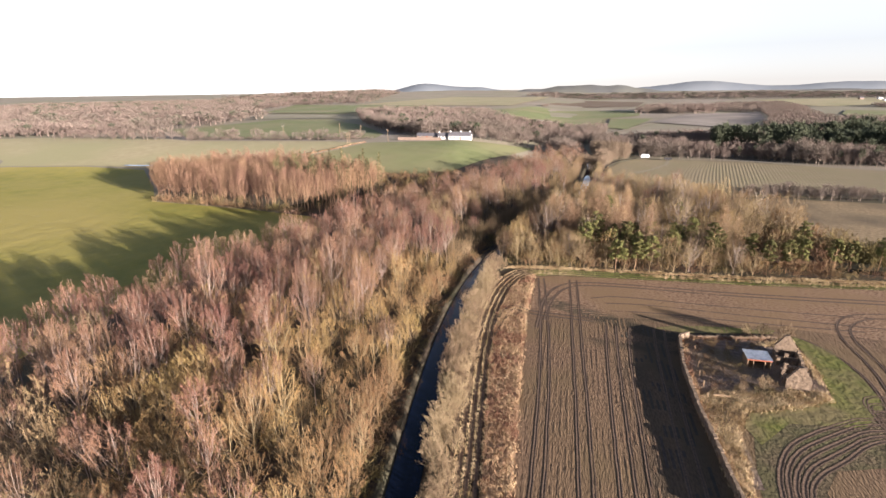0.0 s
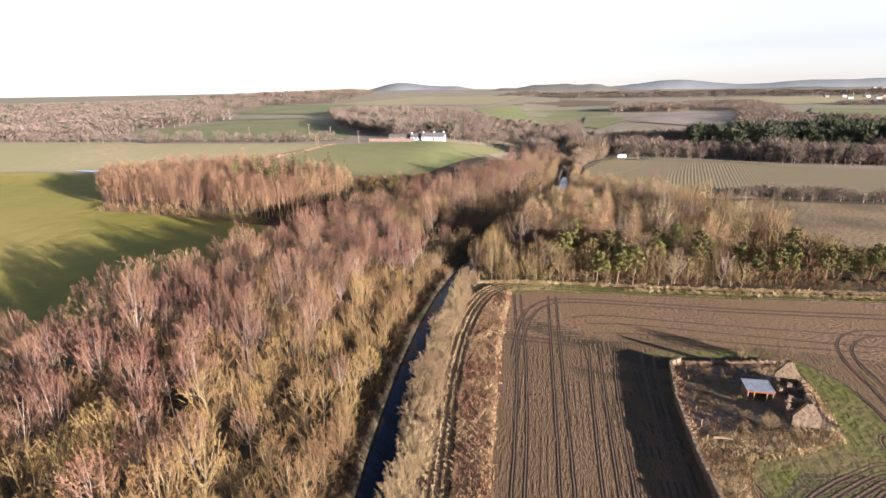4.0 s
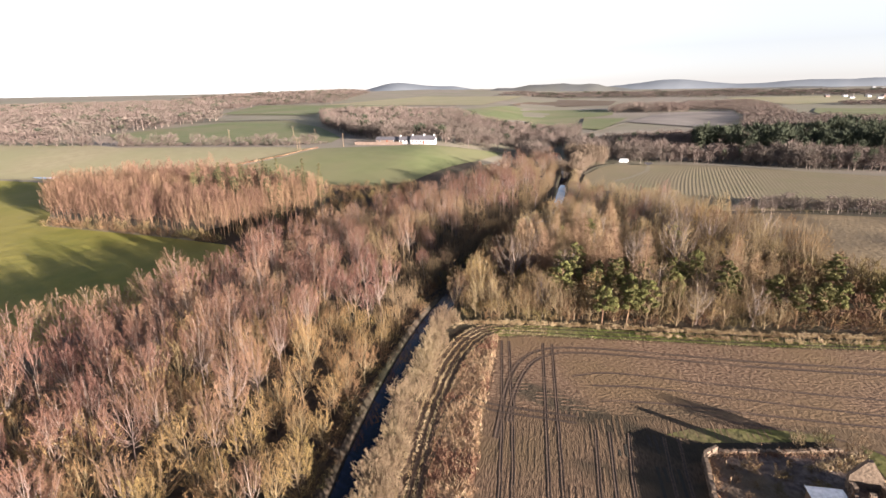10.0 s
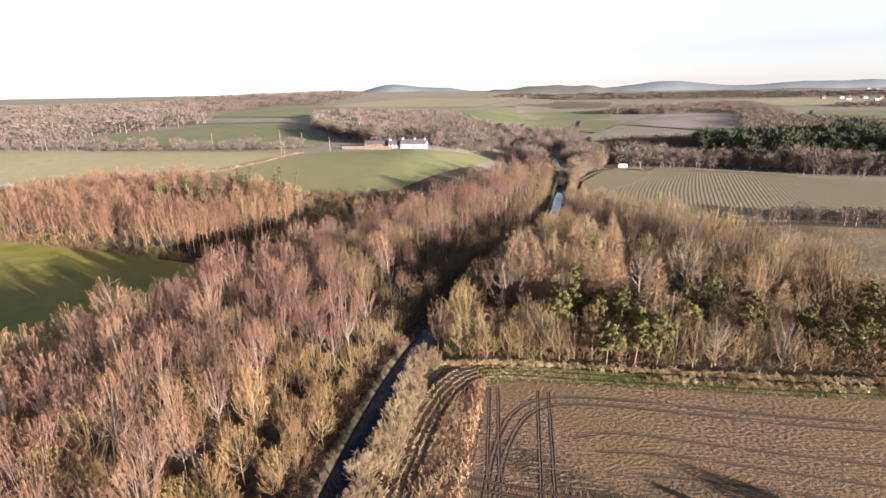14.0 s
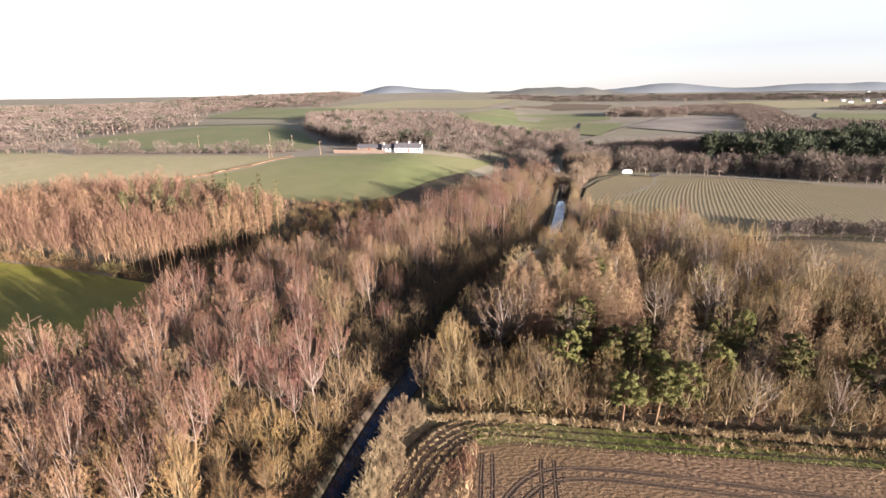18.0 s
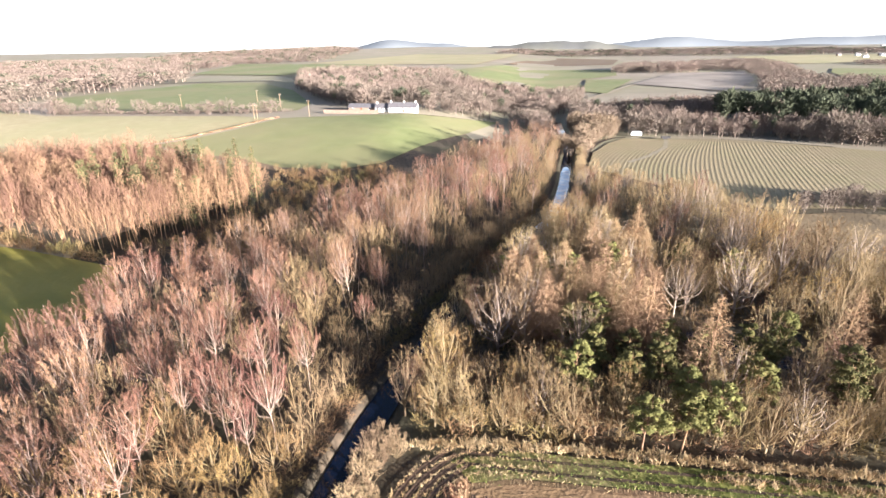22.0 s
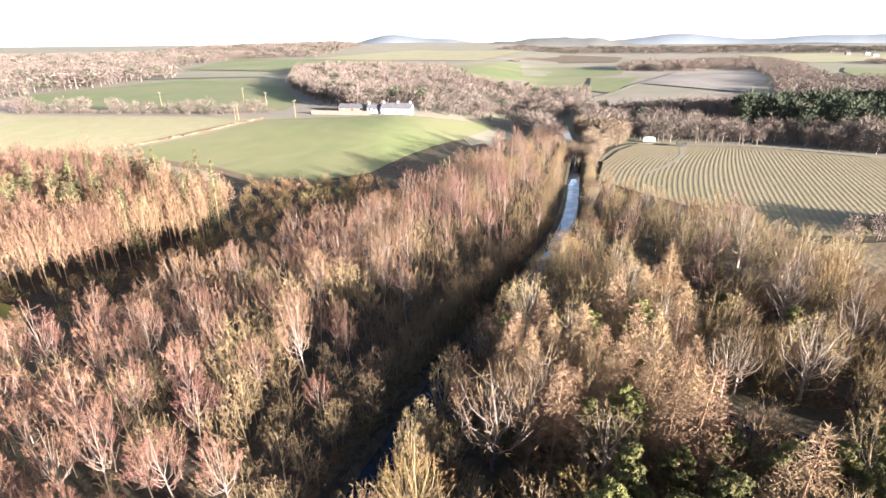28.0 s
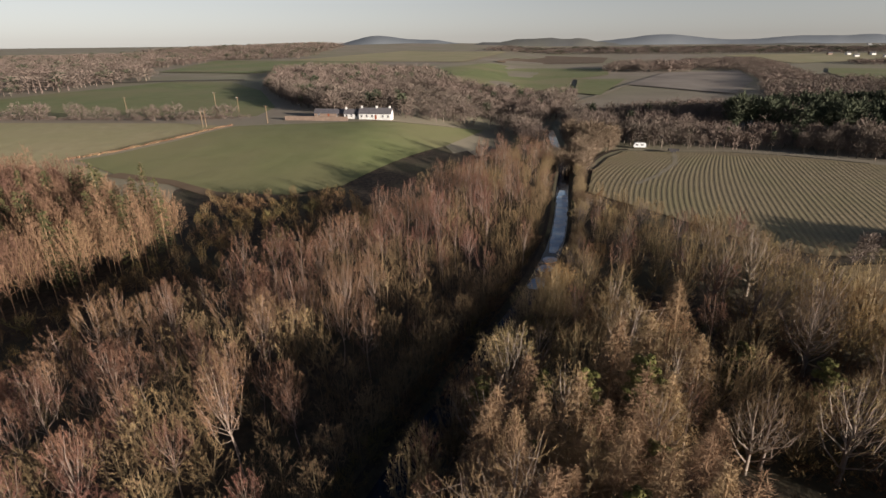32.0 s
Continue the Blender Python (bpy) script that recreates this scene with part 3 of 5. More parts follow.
def crowned(seed, h, r, base, limbs, twigs, tl, tw, trunk_r, low=-0.35, fork=0.35, subs=4, fan=0.75, lite=False, leader=0.88, spray=0.42):
    """A bare tree: limbs fan out from the stem to a domed crown, fork, and end in long fine twigs that radiate like a broom."""
    t = Twiggy(seed)
    g = t.rng
    lean = g.normal(size=2) * 0.035 * h
    fs = (0, 0.25, 0.5, 0.75, 1.0)
    axis = [np.array((lean[0] * f + g.normal() * 0.01 * h * (f > 0), lean[1] * f + g.normal() * 0.01 * h * (f > 0), f * h * leader - 0.4 * (f == 0))) for f in fs]
    t.wood(axis[::2] if lite else axis, [trunk_r * k for k in ((1, 0.52, 0.08) if lite else (1, 0.75, 0.52, 0.3, 0.08))], 3 if lite else 5)
    ax = np.array(axis)
    heart = np.array((lean[0] * 0.6, lean[1] * 0.6, h * (base + 1.0) / 2))
    size = np.array((r, r, h * (1.0 - base) / 2))
    ph = g.uniform(0, 6.28, 3)

    def rim(u):
        a = math.atan2(u[1], u[0])
        return heart + u * size * (1 + 0.13 * math.sin(3 * a + ph[0]) + 0.1 * math.sin(4 * u[2] + 2 * a + ph[1]))

    starts, ends = [], []
    for i in range(limbs):
        z = 1.0 - (1.0 - low) * (i + 0.35) / limbs
        az = i * 2.4 + g.normal() * 0.35
        flat = math.sqrt(max(0.0, 1 - z * z))
        way = np.array((flat * math.cos(az), flat * math.sin(az), z))
        tip = heart + (rim(way) - heart) * g.uniform(0.68, 0.95)
        f = min(0.82, max(fork * g.uniform(0.8, 1.15), tip[2] / h - g.uniform(0.28, 0.46)))
        p0 = np.array([np.interp(f, fs, ax[:, j]) for j in range(3)])
        mid = p0 * 0.52 + tip * 0.48 + np.array((way[0] * 0.1 * r, way[1] * 0.1 * r, -0.035 * h)) + g.normal(size=3) * 0.06 * r
        rr = trunk_r * (0.44 - 0.36 * f)
        if lite:
            t.sprig(p0, tip, rr * 1.5 + 0.03)
        else:
            t.wood([p0, mid, tip], [rr * 0.85 + 0.02, rr * 0.55 + 0.016, 0.012], 3)
        starts.append(mid), ends.append(tip)
        for j in range(subs):
            u = way + g.normal(size=3) * 0.5 + np.array((0, 0, 0.1))
            u /= np.linalg.norm(u)
            q = g.uniform(0.25, 0.95)
            b0 = p0 + (mid - p0) * q * 2 if q < 0.5 else mid + (tip - mid) * (q * 2 - 1)
            b1 = heart + (rim(u) - heart) * g.uniform(0.72, 0.98)
            b1 = b0 + (b1 - b0) * min(1.0, 0.36 * h / (np.linalg.norm(b1 - b0) + 0.01))
            t.sprig(b0, b1, 0.024 + rr * 0.2)
            starts.append(b0), ends.append(b1)
    A, B = np.array(starts), np.array(ends)
    long = np.linalg.norm(B - A, axis=1) + 0.3
    pick = g.choice(len(A), twigs, p=long / long.sum())
    P = A[pick] + (B - A)[pick] * (g.uniform(0.06, 1.0, (twigs, 1)) ** 0.6)
    along = (B - A)[pick] / long[pick][:, None]
    out = P - heart + np.array((0, 0, 0.55 * size[2]))
    out /= np.linalg.norm(out, axis=1)[:, None] + 0.01
    loose = np.where(g.random((twigs, 1)) < 0.55, spray * 2.0, spray)
    D = along * 0.5 + out * fan + g.normal(size=(twigs, 3)) * loose + np.array((0, 0, 0.1))
    D /= np.linalg.norm(D, axis=1)[:, None]
    S = np.cross(D, g.normal(size=(twigs, 3)))
    S /= np.linalg.norm(S, axis=1)[:, None] + 1e-9
    room = (1.08 - np.linalg.norm((P - heart) / size, axis=1)[:, None]) * r
    L, W = tl * g.uniform(0.5, 1.3, (twigs, 1)), tw * g.uniform(0.6, 1.3, (twigs, 1)) * 0.5
    L = np.clip(room, 0.4 * L, L)
    tv = np.stack((P - S * W, P + S * W, P + D * L + g.normal(size=(twigs, 3)) * 0.07 * L), 1).reshape(-1, 3)
    return (np.array(t.wv), np.array(t.wt)), (tv, np.arange(twigs * 3).reshape(-1, 3))


def conifer(seed, h, r, base, whorls, per, twigs, droop, tl, tw, trunk_r, fluffy=False, cone=0):
    """A conical tree with whorls of branches; twigs hang along them (larch, spruce)."""
    t = Twiggy(seed)
    g = t.rng
    t.wood([(0, 0, -0.4), (g.normal() * 0.1, g.normal() * 0.1, h * 0.5), (0, 0, h)], [trunk_r, trunk_r * 0.6, 0.02], 5)
    for i in range(whorls):
        f = base + (0.98 - base) * i / whorls
        for j in range(per):
            az = j * 2 * math.pi / per + i * 1.3 + g.normal() * 0.3
            L = r * (1.06 - f) / (1.06 - base) * g.uniform(0.75, 1.2)
            out = np.array((math.cos(az), math.sin(az), 0))
            p0 = np.array((0, 0, f * h + g.normal() * 0.28))
            p1 = p0 + out * L + np.array((0, 0, -droop * L + 0.05 * L))
            t.sprig(p0, p1, 0.045)
            for _k in range(max(3, int(twigs / (whorls * per)))):
                q = g.uniform(0.12, 1.03)
                d = out * (0.8 if fluffy else 0.5) + g.normal(size=3) * (0.55 if fluffy else 0.75) + np.array((0, 0, -0.1 if fluffy else 0.1))
                t.twig(p0 + (p1 - p0) * q, d, tl * g.uniform(0.5, 1.3), tw * g.uniform(0.7, 1.3))
    for _k in range(cone):
        f = base + (1.0 - base) * (1 - math.sqrt(g.random()))
        a, q = g.uniform(0, 2 * math.pi), math.sqrt(g.uniform(0.1, 1.0)) * r * (1.03 - f) / (1.03 - base) * (1 + 0.18 * math.sin(3 * f * whorls))
        o = np.array((math.cos(a), math.sin(a), 0.15))
        t.twig(o * q + np.array((0, 0, f * h)), o * 0.6 + g.normal(size=3) * 0.6, tl * g.uniform(0.5, 1.3), tw * g.uniform(0.7, 1.3))
    for _k in range(14):
        t.twig(np.array((0, 0, h * 0.95)), g.normal(size=3) * 0.5 + np.array((0, 0, 0.9)), tl * 0.8, tw)
    return t.arrays()


def pine(seed, h, r, base, clumps, per, tl, tw, trunk_r):
    """A Scots pine: a bare stem below, flat-topped pads of dense needles at the branch ends above."""
    t = Twiggy(seed)
    g = t.rng
    lean = g.normal(size=2) * 0.5
    fs = (0, 0.35, 0.7, 1.0)
    axis = np.array([(lean[0] * f + g.normal() * 0.12, lean[1] * f + g.normal() * 0.12, f * h * 0.95 - 0.4 * (f == 0)) for f in fs])
    t.wood(axis, [trunk_r, trunk_r * 0.8, trunk_r * 0.5, 0.04], 5)
    for i in range(clumps):
        f = base + (0.99 - base) * (i + g.uniform(0.2, 0.8)) / clumps
        az = i * 2.4 + g.normal() * 0.5
        k = (f - base) / (1 - base)
        reach = r * (0.35 + 0.75 * math.sin(math.pi * min(1, 0.25 + k * 0.72))) * g.uniform(0.5, 1.05)
        p0 = np.array([np.interp(f - 0.06, fs, axis[:, j]) for j in range(3)])
        c = p0 + np.array((math.cos(az) * reach, math.sin(az) * reach, 0.06 * h + 0.15 * reach))
        t.wood([p0, c], [0.06, 0.02], 3)
        size = g.uniform(0.75, 1.3) * r * 0.36 * (1.15 - 0.35 * k)
        for e in range(3):
            cc = c + g.normal(size=3) * np.array((0.7, 0.7, 0.25)) * size * (e > 0)
            d = g.normal(size=(per // 3, 3))
            d /= np.linalg.norm(d, axis=1)[:, None]
            q = cc + d * size * 0.75 * g.uniform(0.55, 1.05, (per // 3, 1)) * np.array((1.25, 1.25, 0.6))
            nrm = d + g.normal(size=d.shape) * 0.35 + np.array((0, 0, 0.25))
            nrm /= np.linalg.norm(nrm, axis=1)[:, None]
            u = np.cross(nrm, g.normal(size=d.shape))
            u /= np.linalg.norm(u, axis=1)[:, None] + 1e-9
            w = np.cross(nrm, u)
            L, hw = tl * g.uniform(0.6, 1.3, (len(d), 1)), tw * g.uniform(0.7, 1.3, (len(d), 1))
            n = len(t.tv)
            t.tv += list(np.stack((q - u * hw - w * L * 0.4, q + u * hw - w * L * 0.4, q + w * L * 0.6 + nrm * 0.1), 1).reshape(-1, 3))
            t.tt += [(n + 3 * m, n + 3 * m + 1, n + 3 * m + 2) for m in range(len(d))]
    return t.arrays()


KINDS = {}


def kind_of_tree(key, name, label, category, group, wood_mat, twig_mat, crown_label, variants, lite=None):
    """Makes the first tree of each variant; they are moved to their places later by copying."""
    out = []
    for (wv, wt), (tv, tt) in variants:
        out.append((mesh_np("trunk", wv, wt, wood_mat), mesh_np("crown", tv, tt, twig_mat), (wv, wt), (tv, tt)))
    KINDS[key] = (name, label, category, group, wood_mat, twig_mat, crown_label, out, [], lite or variants)


def plant(key, x, y, scale=1.0, tall=1.0, rz=None, z=None):
    rnd = KINDS[key][8]
    rnd.append((x, y, ground_z(x, y) if z is None else z, scale, tall, rz))


N_NEAR = 300


def grow(key, seed, centre, limit=N_NEAR):
    """The trees nearest to the middle of the flight's ground become things, the rest one joined wood."""
    name, label, category, group, wood_mat, twig_mat, crown_label, variants, spots, lite = KINDS[key]
    rnd = random.Random(seed)
    spots.sort(key=lambda p: (p[0] - centre[0]) ** 2 * 1.6 + (p[1] - centre[1]) ** 2)
    masters = [None] * len(variants)
    wv, wt, tv, tt, nw, nt = [], [], [], [], 0, 0
    for i, (x, y, z, s, tall, rz) in enumerate(spots):
        k = rnd.randrange(len(variants))
        a = rnd.uniform(0, 360) if rz is None else rz
        trunk, crown, W, C = variants[k]
        m = pose(x, y, z, rnd.uniform(-2.5, 2.5), rnd.uniform(-2.5, 2.5), a) @ Matrix.Diagonal((s, s, s * tall, 1))
        if i < limit:
            if masters[k] is None:
                ob = new(name)
                ob.empty_display_size = 0.5
                part("trunk", trunk, ob)
                part("crown", crown, ob, crown_label)
                tagged(ob, label, category, group)
                ob.matrix_basis = m
                masters[k] = ob
            else:
                c = copy_thing(masters[k], Matrix.Identity(4))
                c.matrix_basis = m
        else:
            W, C = lite[k % len(lite)]
            A = np.array(m)
            wv.append(W[0] @ A[:3, :3].T + A[:3, 3])
            wt.append(W[1] + nw)
            nw += len(W[0])
            keep = C[1]
            tv.append(C[0] @ A[:3, :3].T + A[:3, 3])
            tt.append(keep + nt)
            nt += len(C[0])
    if wv:
        holder = new(name + "_wood")
        tagged(holder, "further " + label, "wood", kind="stuff")
        tagged(part("trunks", mesh_np("trunks", np.concatenate(wv), np.concatenate(wt), wood_mat), holder), kind="stuff")
        tagged(part("crowns", mesh_np("crowns", np.concatenate(tv), np.concatenate(tt), REST.get(key, twig_mat)), holder, crown_label), kind="stuff")


def scatter(poly, gap, seed, jitter=0.42):
    rnd = random.Random(seed)
    xs, ys = [p[0] for p in poly], [p[1] for p in poly]
    out, j = [], 0
    y = min(ys)
    while y < max(ys):
        x = min(xs) + (j % 2) * gap / 2
        while x < max(xs):
            px, py = x + rnd.uniform(-jitter, jitter) * gap, y + rnd.uniform(-jitter, jitter) * gap
            if inside(poly, px, py):
                out.append((px, py))
            x += gap
        y += gap * 0.87
        j += 1
    return out


kind_of_tree("birch", "birch_tree", "slender bare birch with pale stem and reddish-purple twigs", "tree", "birches in the canal wood",
             M["birchbark"], M["birchtwig"], "haze of reddish bare twigs",
             [crowned(100 + i, h, r, 0.4, n, 2700, 0.46, 0.037, 0.12, spray=0.55, low=-0.75, fork=0.42, subs=5, leader=0.93) for i, (h, r, n) in enumerate(((13.5, 2.8, 13), (14.8, 3.0, 14), (12.4, 3.1, 13), (14.0, 2.5, 12), (11.6, 2.7, 12)))],
             [crowned(150 + i, h, r, 0.4, n, 1100, 0.5, 0.056, 0.12, spray=0.55, low=-0.7, fork=0.42, subs=4, lite=True, leader=0.93) for i, (h, r, n) in enumerate(((13.5, 2.8, 11), (14.8, 3.0, 11), (12.2, 3.0, 10), (11.6, 2.7, 10)))])
BROAD = [crowned(200 + i, h, r, 0.32, n, 2800, 0.44, 0.038, 0.16, spray=0.55, low=-0.8, fork=0.26, subs=6) for i, (h, r, n) in enumerate(((11.0, 3.2, 15), (10.0, 3.5, 16), (12.0, 3.1, 15), (9.0, 3.1, 14), (11.5, 3.6, 17)))]
BROAD_LITE = [crowned(250 + i, h, r, 0.34, n, 1150, 0.5, 0.056, 0.15, spray=0.55, low=-0.75, fork=0.26, subs=4, lite=True) for i, (h, r, n) in enumerate(((11.0, 3.2, 12), (10.0, 3.5, 12), (11.8, 3.2, 12), (9.0, 3.1, 11)))]
kind_of_tree("alder", "canal_wood_tree", "bare domed broadleaf tree with olive-tan twigs in the canal wood", "tree", "broadleaf trees in the canal wood",
             M["tanbark"], M["olivetwig"], "dense radiating olive-tan twigs", BROAD, BROAD_LITE)
kind_of_tree("ash", "bare_tree", "bare broadleaf tree with olive-tan twigs", "tree", "broadleaf trees in the woods",
             M["tanbark"], M["olivetwig"], "dense olive-tan twigs", BROAD, BROAD_LITE)
kind_of_tree("hazel", "woodland_tree", "bare tan woodland tree with upright branches", "tree", "trees of the wood by the burn",
             M["tanbark"], M["tantwig"], "fine tan twigs",
             [crowned(230 + i, h, r, 0.16, n, 2100, 0.44, 0.035, 0.2, spray=0.55, low=-0.85, fork=0.15, subs=7) for i, (h, r, n) in enumerate(((10.5, 2.9, 16), (9.5, 3.1, 17), (11.5, 2.8, 15), (9.0, 2.7, 14), (12.0, 3.2, 17)))],
             [crowned(260 + i, h, r, 0.22, n, 780, 0.8, 0.07, 0.15, low=-0.75, fork=0.16, subs=4, lite=True) for i, (h, r, n) in enumerate(((10.5, 2.8, 13), (9.5, 3.1, 13), (11.5, 2.9, 13), (8.5, 2.7, 12)))])
kind_of_tree("oak", "old_tree", "old bare tree with thick pale crooked limbs", "tree", "old trees in the wood",
             M["palebark"], M["tantwig"], "open crown of tan twigs",
             [crowned(270 + i, 10.8, 3.7, 0.25, 15, 900, 1.0, 0.034, 0.28, low=-0.45, fork=0.2, subs=9, spray=0.45) for i in range(3)])
kind_of_tree("willow", "willow_bush", "rounded bare willow bush with yellow-tan stems", "bush", "willows beside the canal",
             M["tanbark"], M["willowtwig"], "dense yellow-tan twigs",
             [crowned(300 + i, h, r, 0.0, 15, 2600, 0.45, 0.034, 0.07, low=-0.4, fork=0.06, subs=6, fan=0.9, leader=0.6) for i, (h, r) in enumerate(((4.8, 2.1), (5.4, 2.2), (4.2, 2.1)))])
kind_of_tree("larch", "larch_tree", "bare larch with orange-tan twigs", "tree", "larches in the woods",
             M["pinebark"], M["larchtwig"], "feathery orange-tan twigs",
             [conifer(400 + i, h, r, 0.06, 16, 7, 1500, 0.1, 0.5, 0.042, 0.16, cone=3600) for i, (h, r) in enumerate(((11.5, 3.7), (10.5, 3.5), (12.5, 3.7)))])
kind_of_tree("pine", "pine_tree", "green pine with bare lower stem", "tree", "pines in the woods",
             M["pinebark"], M["needles"], "tufts of green needles",
             [pine(500 + i, h, r, b, 22, 190, 0.42, 0.085, 0.16) for i, (h, r, b) in enumerate(((12.0, 1.8, 0.44), (10.5, 1.9, 0.38), (13.0, 1.75, 0.46), (11.2, 1.6, 0.36)))])
kind_of_tree("spruce", "spruce_tree", "tall dark green spruce at the wood edge", "tree", "spruces at the wood's end",
             M["pinebark"], M["spruceneedles"], "drooping dark needles",
             [conifer(600 + i, h, 2.6, 0.12, 18, 6, 800, 0.25, 0.7, 0.2, 0.18, True) for i, h in enumerate((19.0, 16.0))])
kind_of_tree("plan", "plantation_tree", "tall slender bare tree with rusty pink twigs", "tree", "trees of the plantation",
             M["pinebark"], M["plantwig"], "rusty pink bare twigs",
             [crowned(700 + i, h * 0.96, r * 1.32, 0.24, n + 2, 820, 0.7, 0.082, 0.12, low=-0.9, fork=0.26, subs=3, lite=True, leader=0.97) for i, (h, r, n) in enumerate(((18.0, 2.1, 13), (17.0, 2.3, 13), (19.0, 2.0, 12), (15.5, 2.4, 12)))])
kind_of_tree("scrub", "scrub_bush", "low brown tangle of bramble and thorn", "bush", "scrub in the woods",
             M["scrubtwig"], M["scrubtwig"], "brown tangled twigs",
             [broadleaf(800 + i, h, r, 0.05, 8, 260, 0.8, 0.7, 0.08, 0.06, 4, stems=2) for i, (h, r) in enumerate(((2.4, 1.5), (1.8, 1.6), (3.0, 1.5)))])

# ---- where the trees stand ----
BIRCH_EDGE = [(-89, 15), (-91, 55), (-94, 75), (-92, 92), (-85, 112), (-80, 135), (-75, 150), (-70, 165), (-60, 186), (-52, 203), (-43, 226), (-35, 242), (-30, 265), (-16, 312), (3, 346)]
left_bank = [p for p in offset(CANAL_LINE, -4.6) if 15 < p[1] < 345]
right_bank = [p for p in offset(CANAL_LINE, 4.6) if 136 < p[1] < 300]
BIRCH_WOOD = BIRCH_EDGE + left_bank[::-1]
RIGHT_WOOD = [(-15.5, 134.5), (0, 135), (46, 138), (80, 141), (125, 145), (118, 162), (97, 165), (89, 166), (82, 180), (71, 192), (62, 206), (63, 226), (65, 236), (54, 246), (38, 266), (20, 288)] + right_bank[::-1]
LEFT_WOOD = [(-178, 191), (-125, 184), (-102, 180), (-92, 190), (-80, 213), (-84, 230), (-112, 240), (-145, 258), (-184, 250), (-206, 224)]
DITCH = [(-94, 180), (-74, 166), (-58, 194), (-45, 230), (-36, 258), (-55, 272), (-76, 264), (-97, 262), (-84, 234), (-80, 212)]
FAR_BANK = [(21, 306), (24, 325), (36, 357), (45, 368), (42, 400), (20, 400), (21, 340)]
rnd = random.Random(5)
for x, y in scatter(BIRCH_WOOD, 4.45, 11, 0.4):
    near_canal = away(CANAL_NP, x, y)
    olive = 0.85 if near_canal < 14 else 0.5 if near_canal < 26 else 0.24
    if y < 62 and x > -66:
        olive = max(olive, 0.72)
    if y > 225:
        olive = max(olive, 0.35)
    s = rnd.uniform(0.72, 1.16)
    if rnd.random() < olive:
        plant("alder", x, y, s * (0.66 if 132 < y < 192 and near_canal < 14 else 0.72 if near_canal < 9 else 0.85 if near_canal < 18 else 1.0))
    else:
        plant("birch", x, y, s * (0.8 if 132 < y < 192 and near_canal < 14 else 1.0))
for x, y in scatter([(-78, 100), (-72, 140), (-62, 175), (-40, 225), (-24, 225)] + [p for p in left_bank if 100 < p[1] < 224][::-1], 5.6, 73):
    plant("alder", x, y, rnd.uniform(0.42, 0.62))
for d in (-6.0, -8.6, -11.2):
    for x, y in offset(refine([p for p in CANAL_LINE if 126 < p[1] < 214], 3.1), d):
        plant("alder", x + rnd.uniform(-1.0, 1.0), y + rnd.uniform(-1.2, 1.2), rnd.uniform(0.3, 0.48))
for x, y in scatter([(-84, 26), (-86, 92), (-70, 140), (-30, 120), (-22, 26)], 6.2, 74):
    plant("alder", x, y, rnd.uniform(0.4, 0.62))
PINES = [(15, 134.8), (7, 141), (9, 146), (15, 149), (14, 143), (19, 144.5), (21, 140), (24, 136.8), (20, 136), (25, 151), (21, 153), (33, 148), (32, 152), (30, 143.5), (40, 142), (38, 155), (42, 145), (49, 143.5),
         (53, 140), (58, 141.5), (62, 143.5), (70, 143.5), (76, 149), (83, 150), (66, 155), (90, 147), (-4.5, 171), (3, 173), (8, 174.5), (9, 169.5), (15, 174.5), (15, 165), (11, 155), (6, 154), (0, 165.5), (30.5, 185.5), (39, 181), (10, 152)]
LARCHES = [(2, 164), (7, 162), (0, 158), (1, 170), (6, 166), (18, 162), (19, 158), (13, 157), (9, 157.5), (5, 157), (15, 154), (18, 153.5), (18, 172), (17, 182), (24, 145), (46, 146), (11, 161), (14, 168),
           (21, 166), (22, 177), (-3, 161), (12, 178), (23, 191), (44, 152)]
for x, y in PINES:
    plant("pine", x, y, rnd.uniform(0.78, 1.02))
LARCHES += [p for p in scatter([(-2, 156), (4, 152), (20, 151), (23, 163), (14, 169), (2, 169), (-6, 164)], 3.9, 71) if min(math.hypot(p[0] - a, p[1] - b) for a, b in LARCHES + PINES) > 2.4]
for x, y in LARCHES:
    plant("larch", x, y, rnd.uniform(1.15, 1.45))
for x, y in scatter(RIGHT_WOOD, 5.4, 12, 0.38):
    if away(BURN_NP, x, y) < (6.0 if 24 < x < 46 else 3.4) or min(math.hypot(x - a, y - b) for a, b in PINES + LARCHES) < 2.2:
        continue
    if x > 56 and y < 172:
        if rnd.random() < 0.5:
            plant("scrub", x, y, rnd.uniform(0.9, 1.6))
        elif rnd.random() < 0.25:
            plant("hazel", x, y, rnd.uniform(0.5, 0.7))
        continue
    k = rnd.random()
    low = 0.72 if y > 228 else 0.85 if y < 141 else 0.62 if x < 3 and y < 161 else 1.08 if y > 150 else 1.0
    if k < 0.1:
        plant("birch", x, y, rnd.uniform(0.7, 0.95))
    elif 18 < x < 40 and 186 < y < 215 and k < 0.7:
        plant("scrub", x, y, rnd.uniform(1.0, 1.8))
    elif k < 0.24:
        plant("oak", x, y, rnd.uniform(0.85, 1.3) * low)
    elif k < 0.4:
        plant("ash", x, y, rnd.uniform(0.75, 1.2) * low)
    elif k < 0.9:
        plant("hazel", x, y, rnd.uniform(0.72, 1.32) * (1.12 if y < 143 and x < 6 else low))
    else:
        plant("scrub", x, y, rnd.uniform(1.0, 1.7))
for x, y in refine([(-13, 135.2), (0, 136), (30, 138), (58, 140)], 2.3):
    plant("ash", x + rnd.uniform(-0.8, 0.8), y + rnd.uniform(-0.3, 1.0), rnd.uniform(0.32, 0.56))
plant("ash", -10.3, 140.3, 1.14, 1.05)
plant("ash", -11.6, 141.5, 0.95, 1.05)
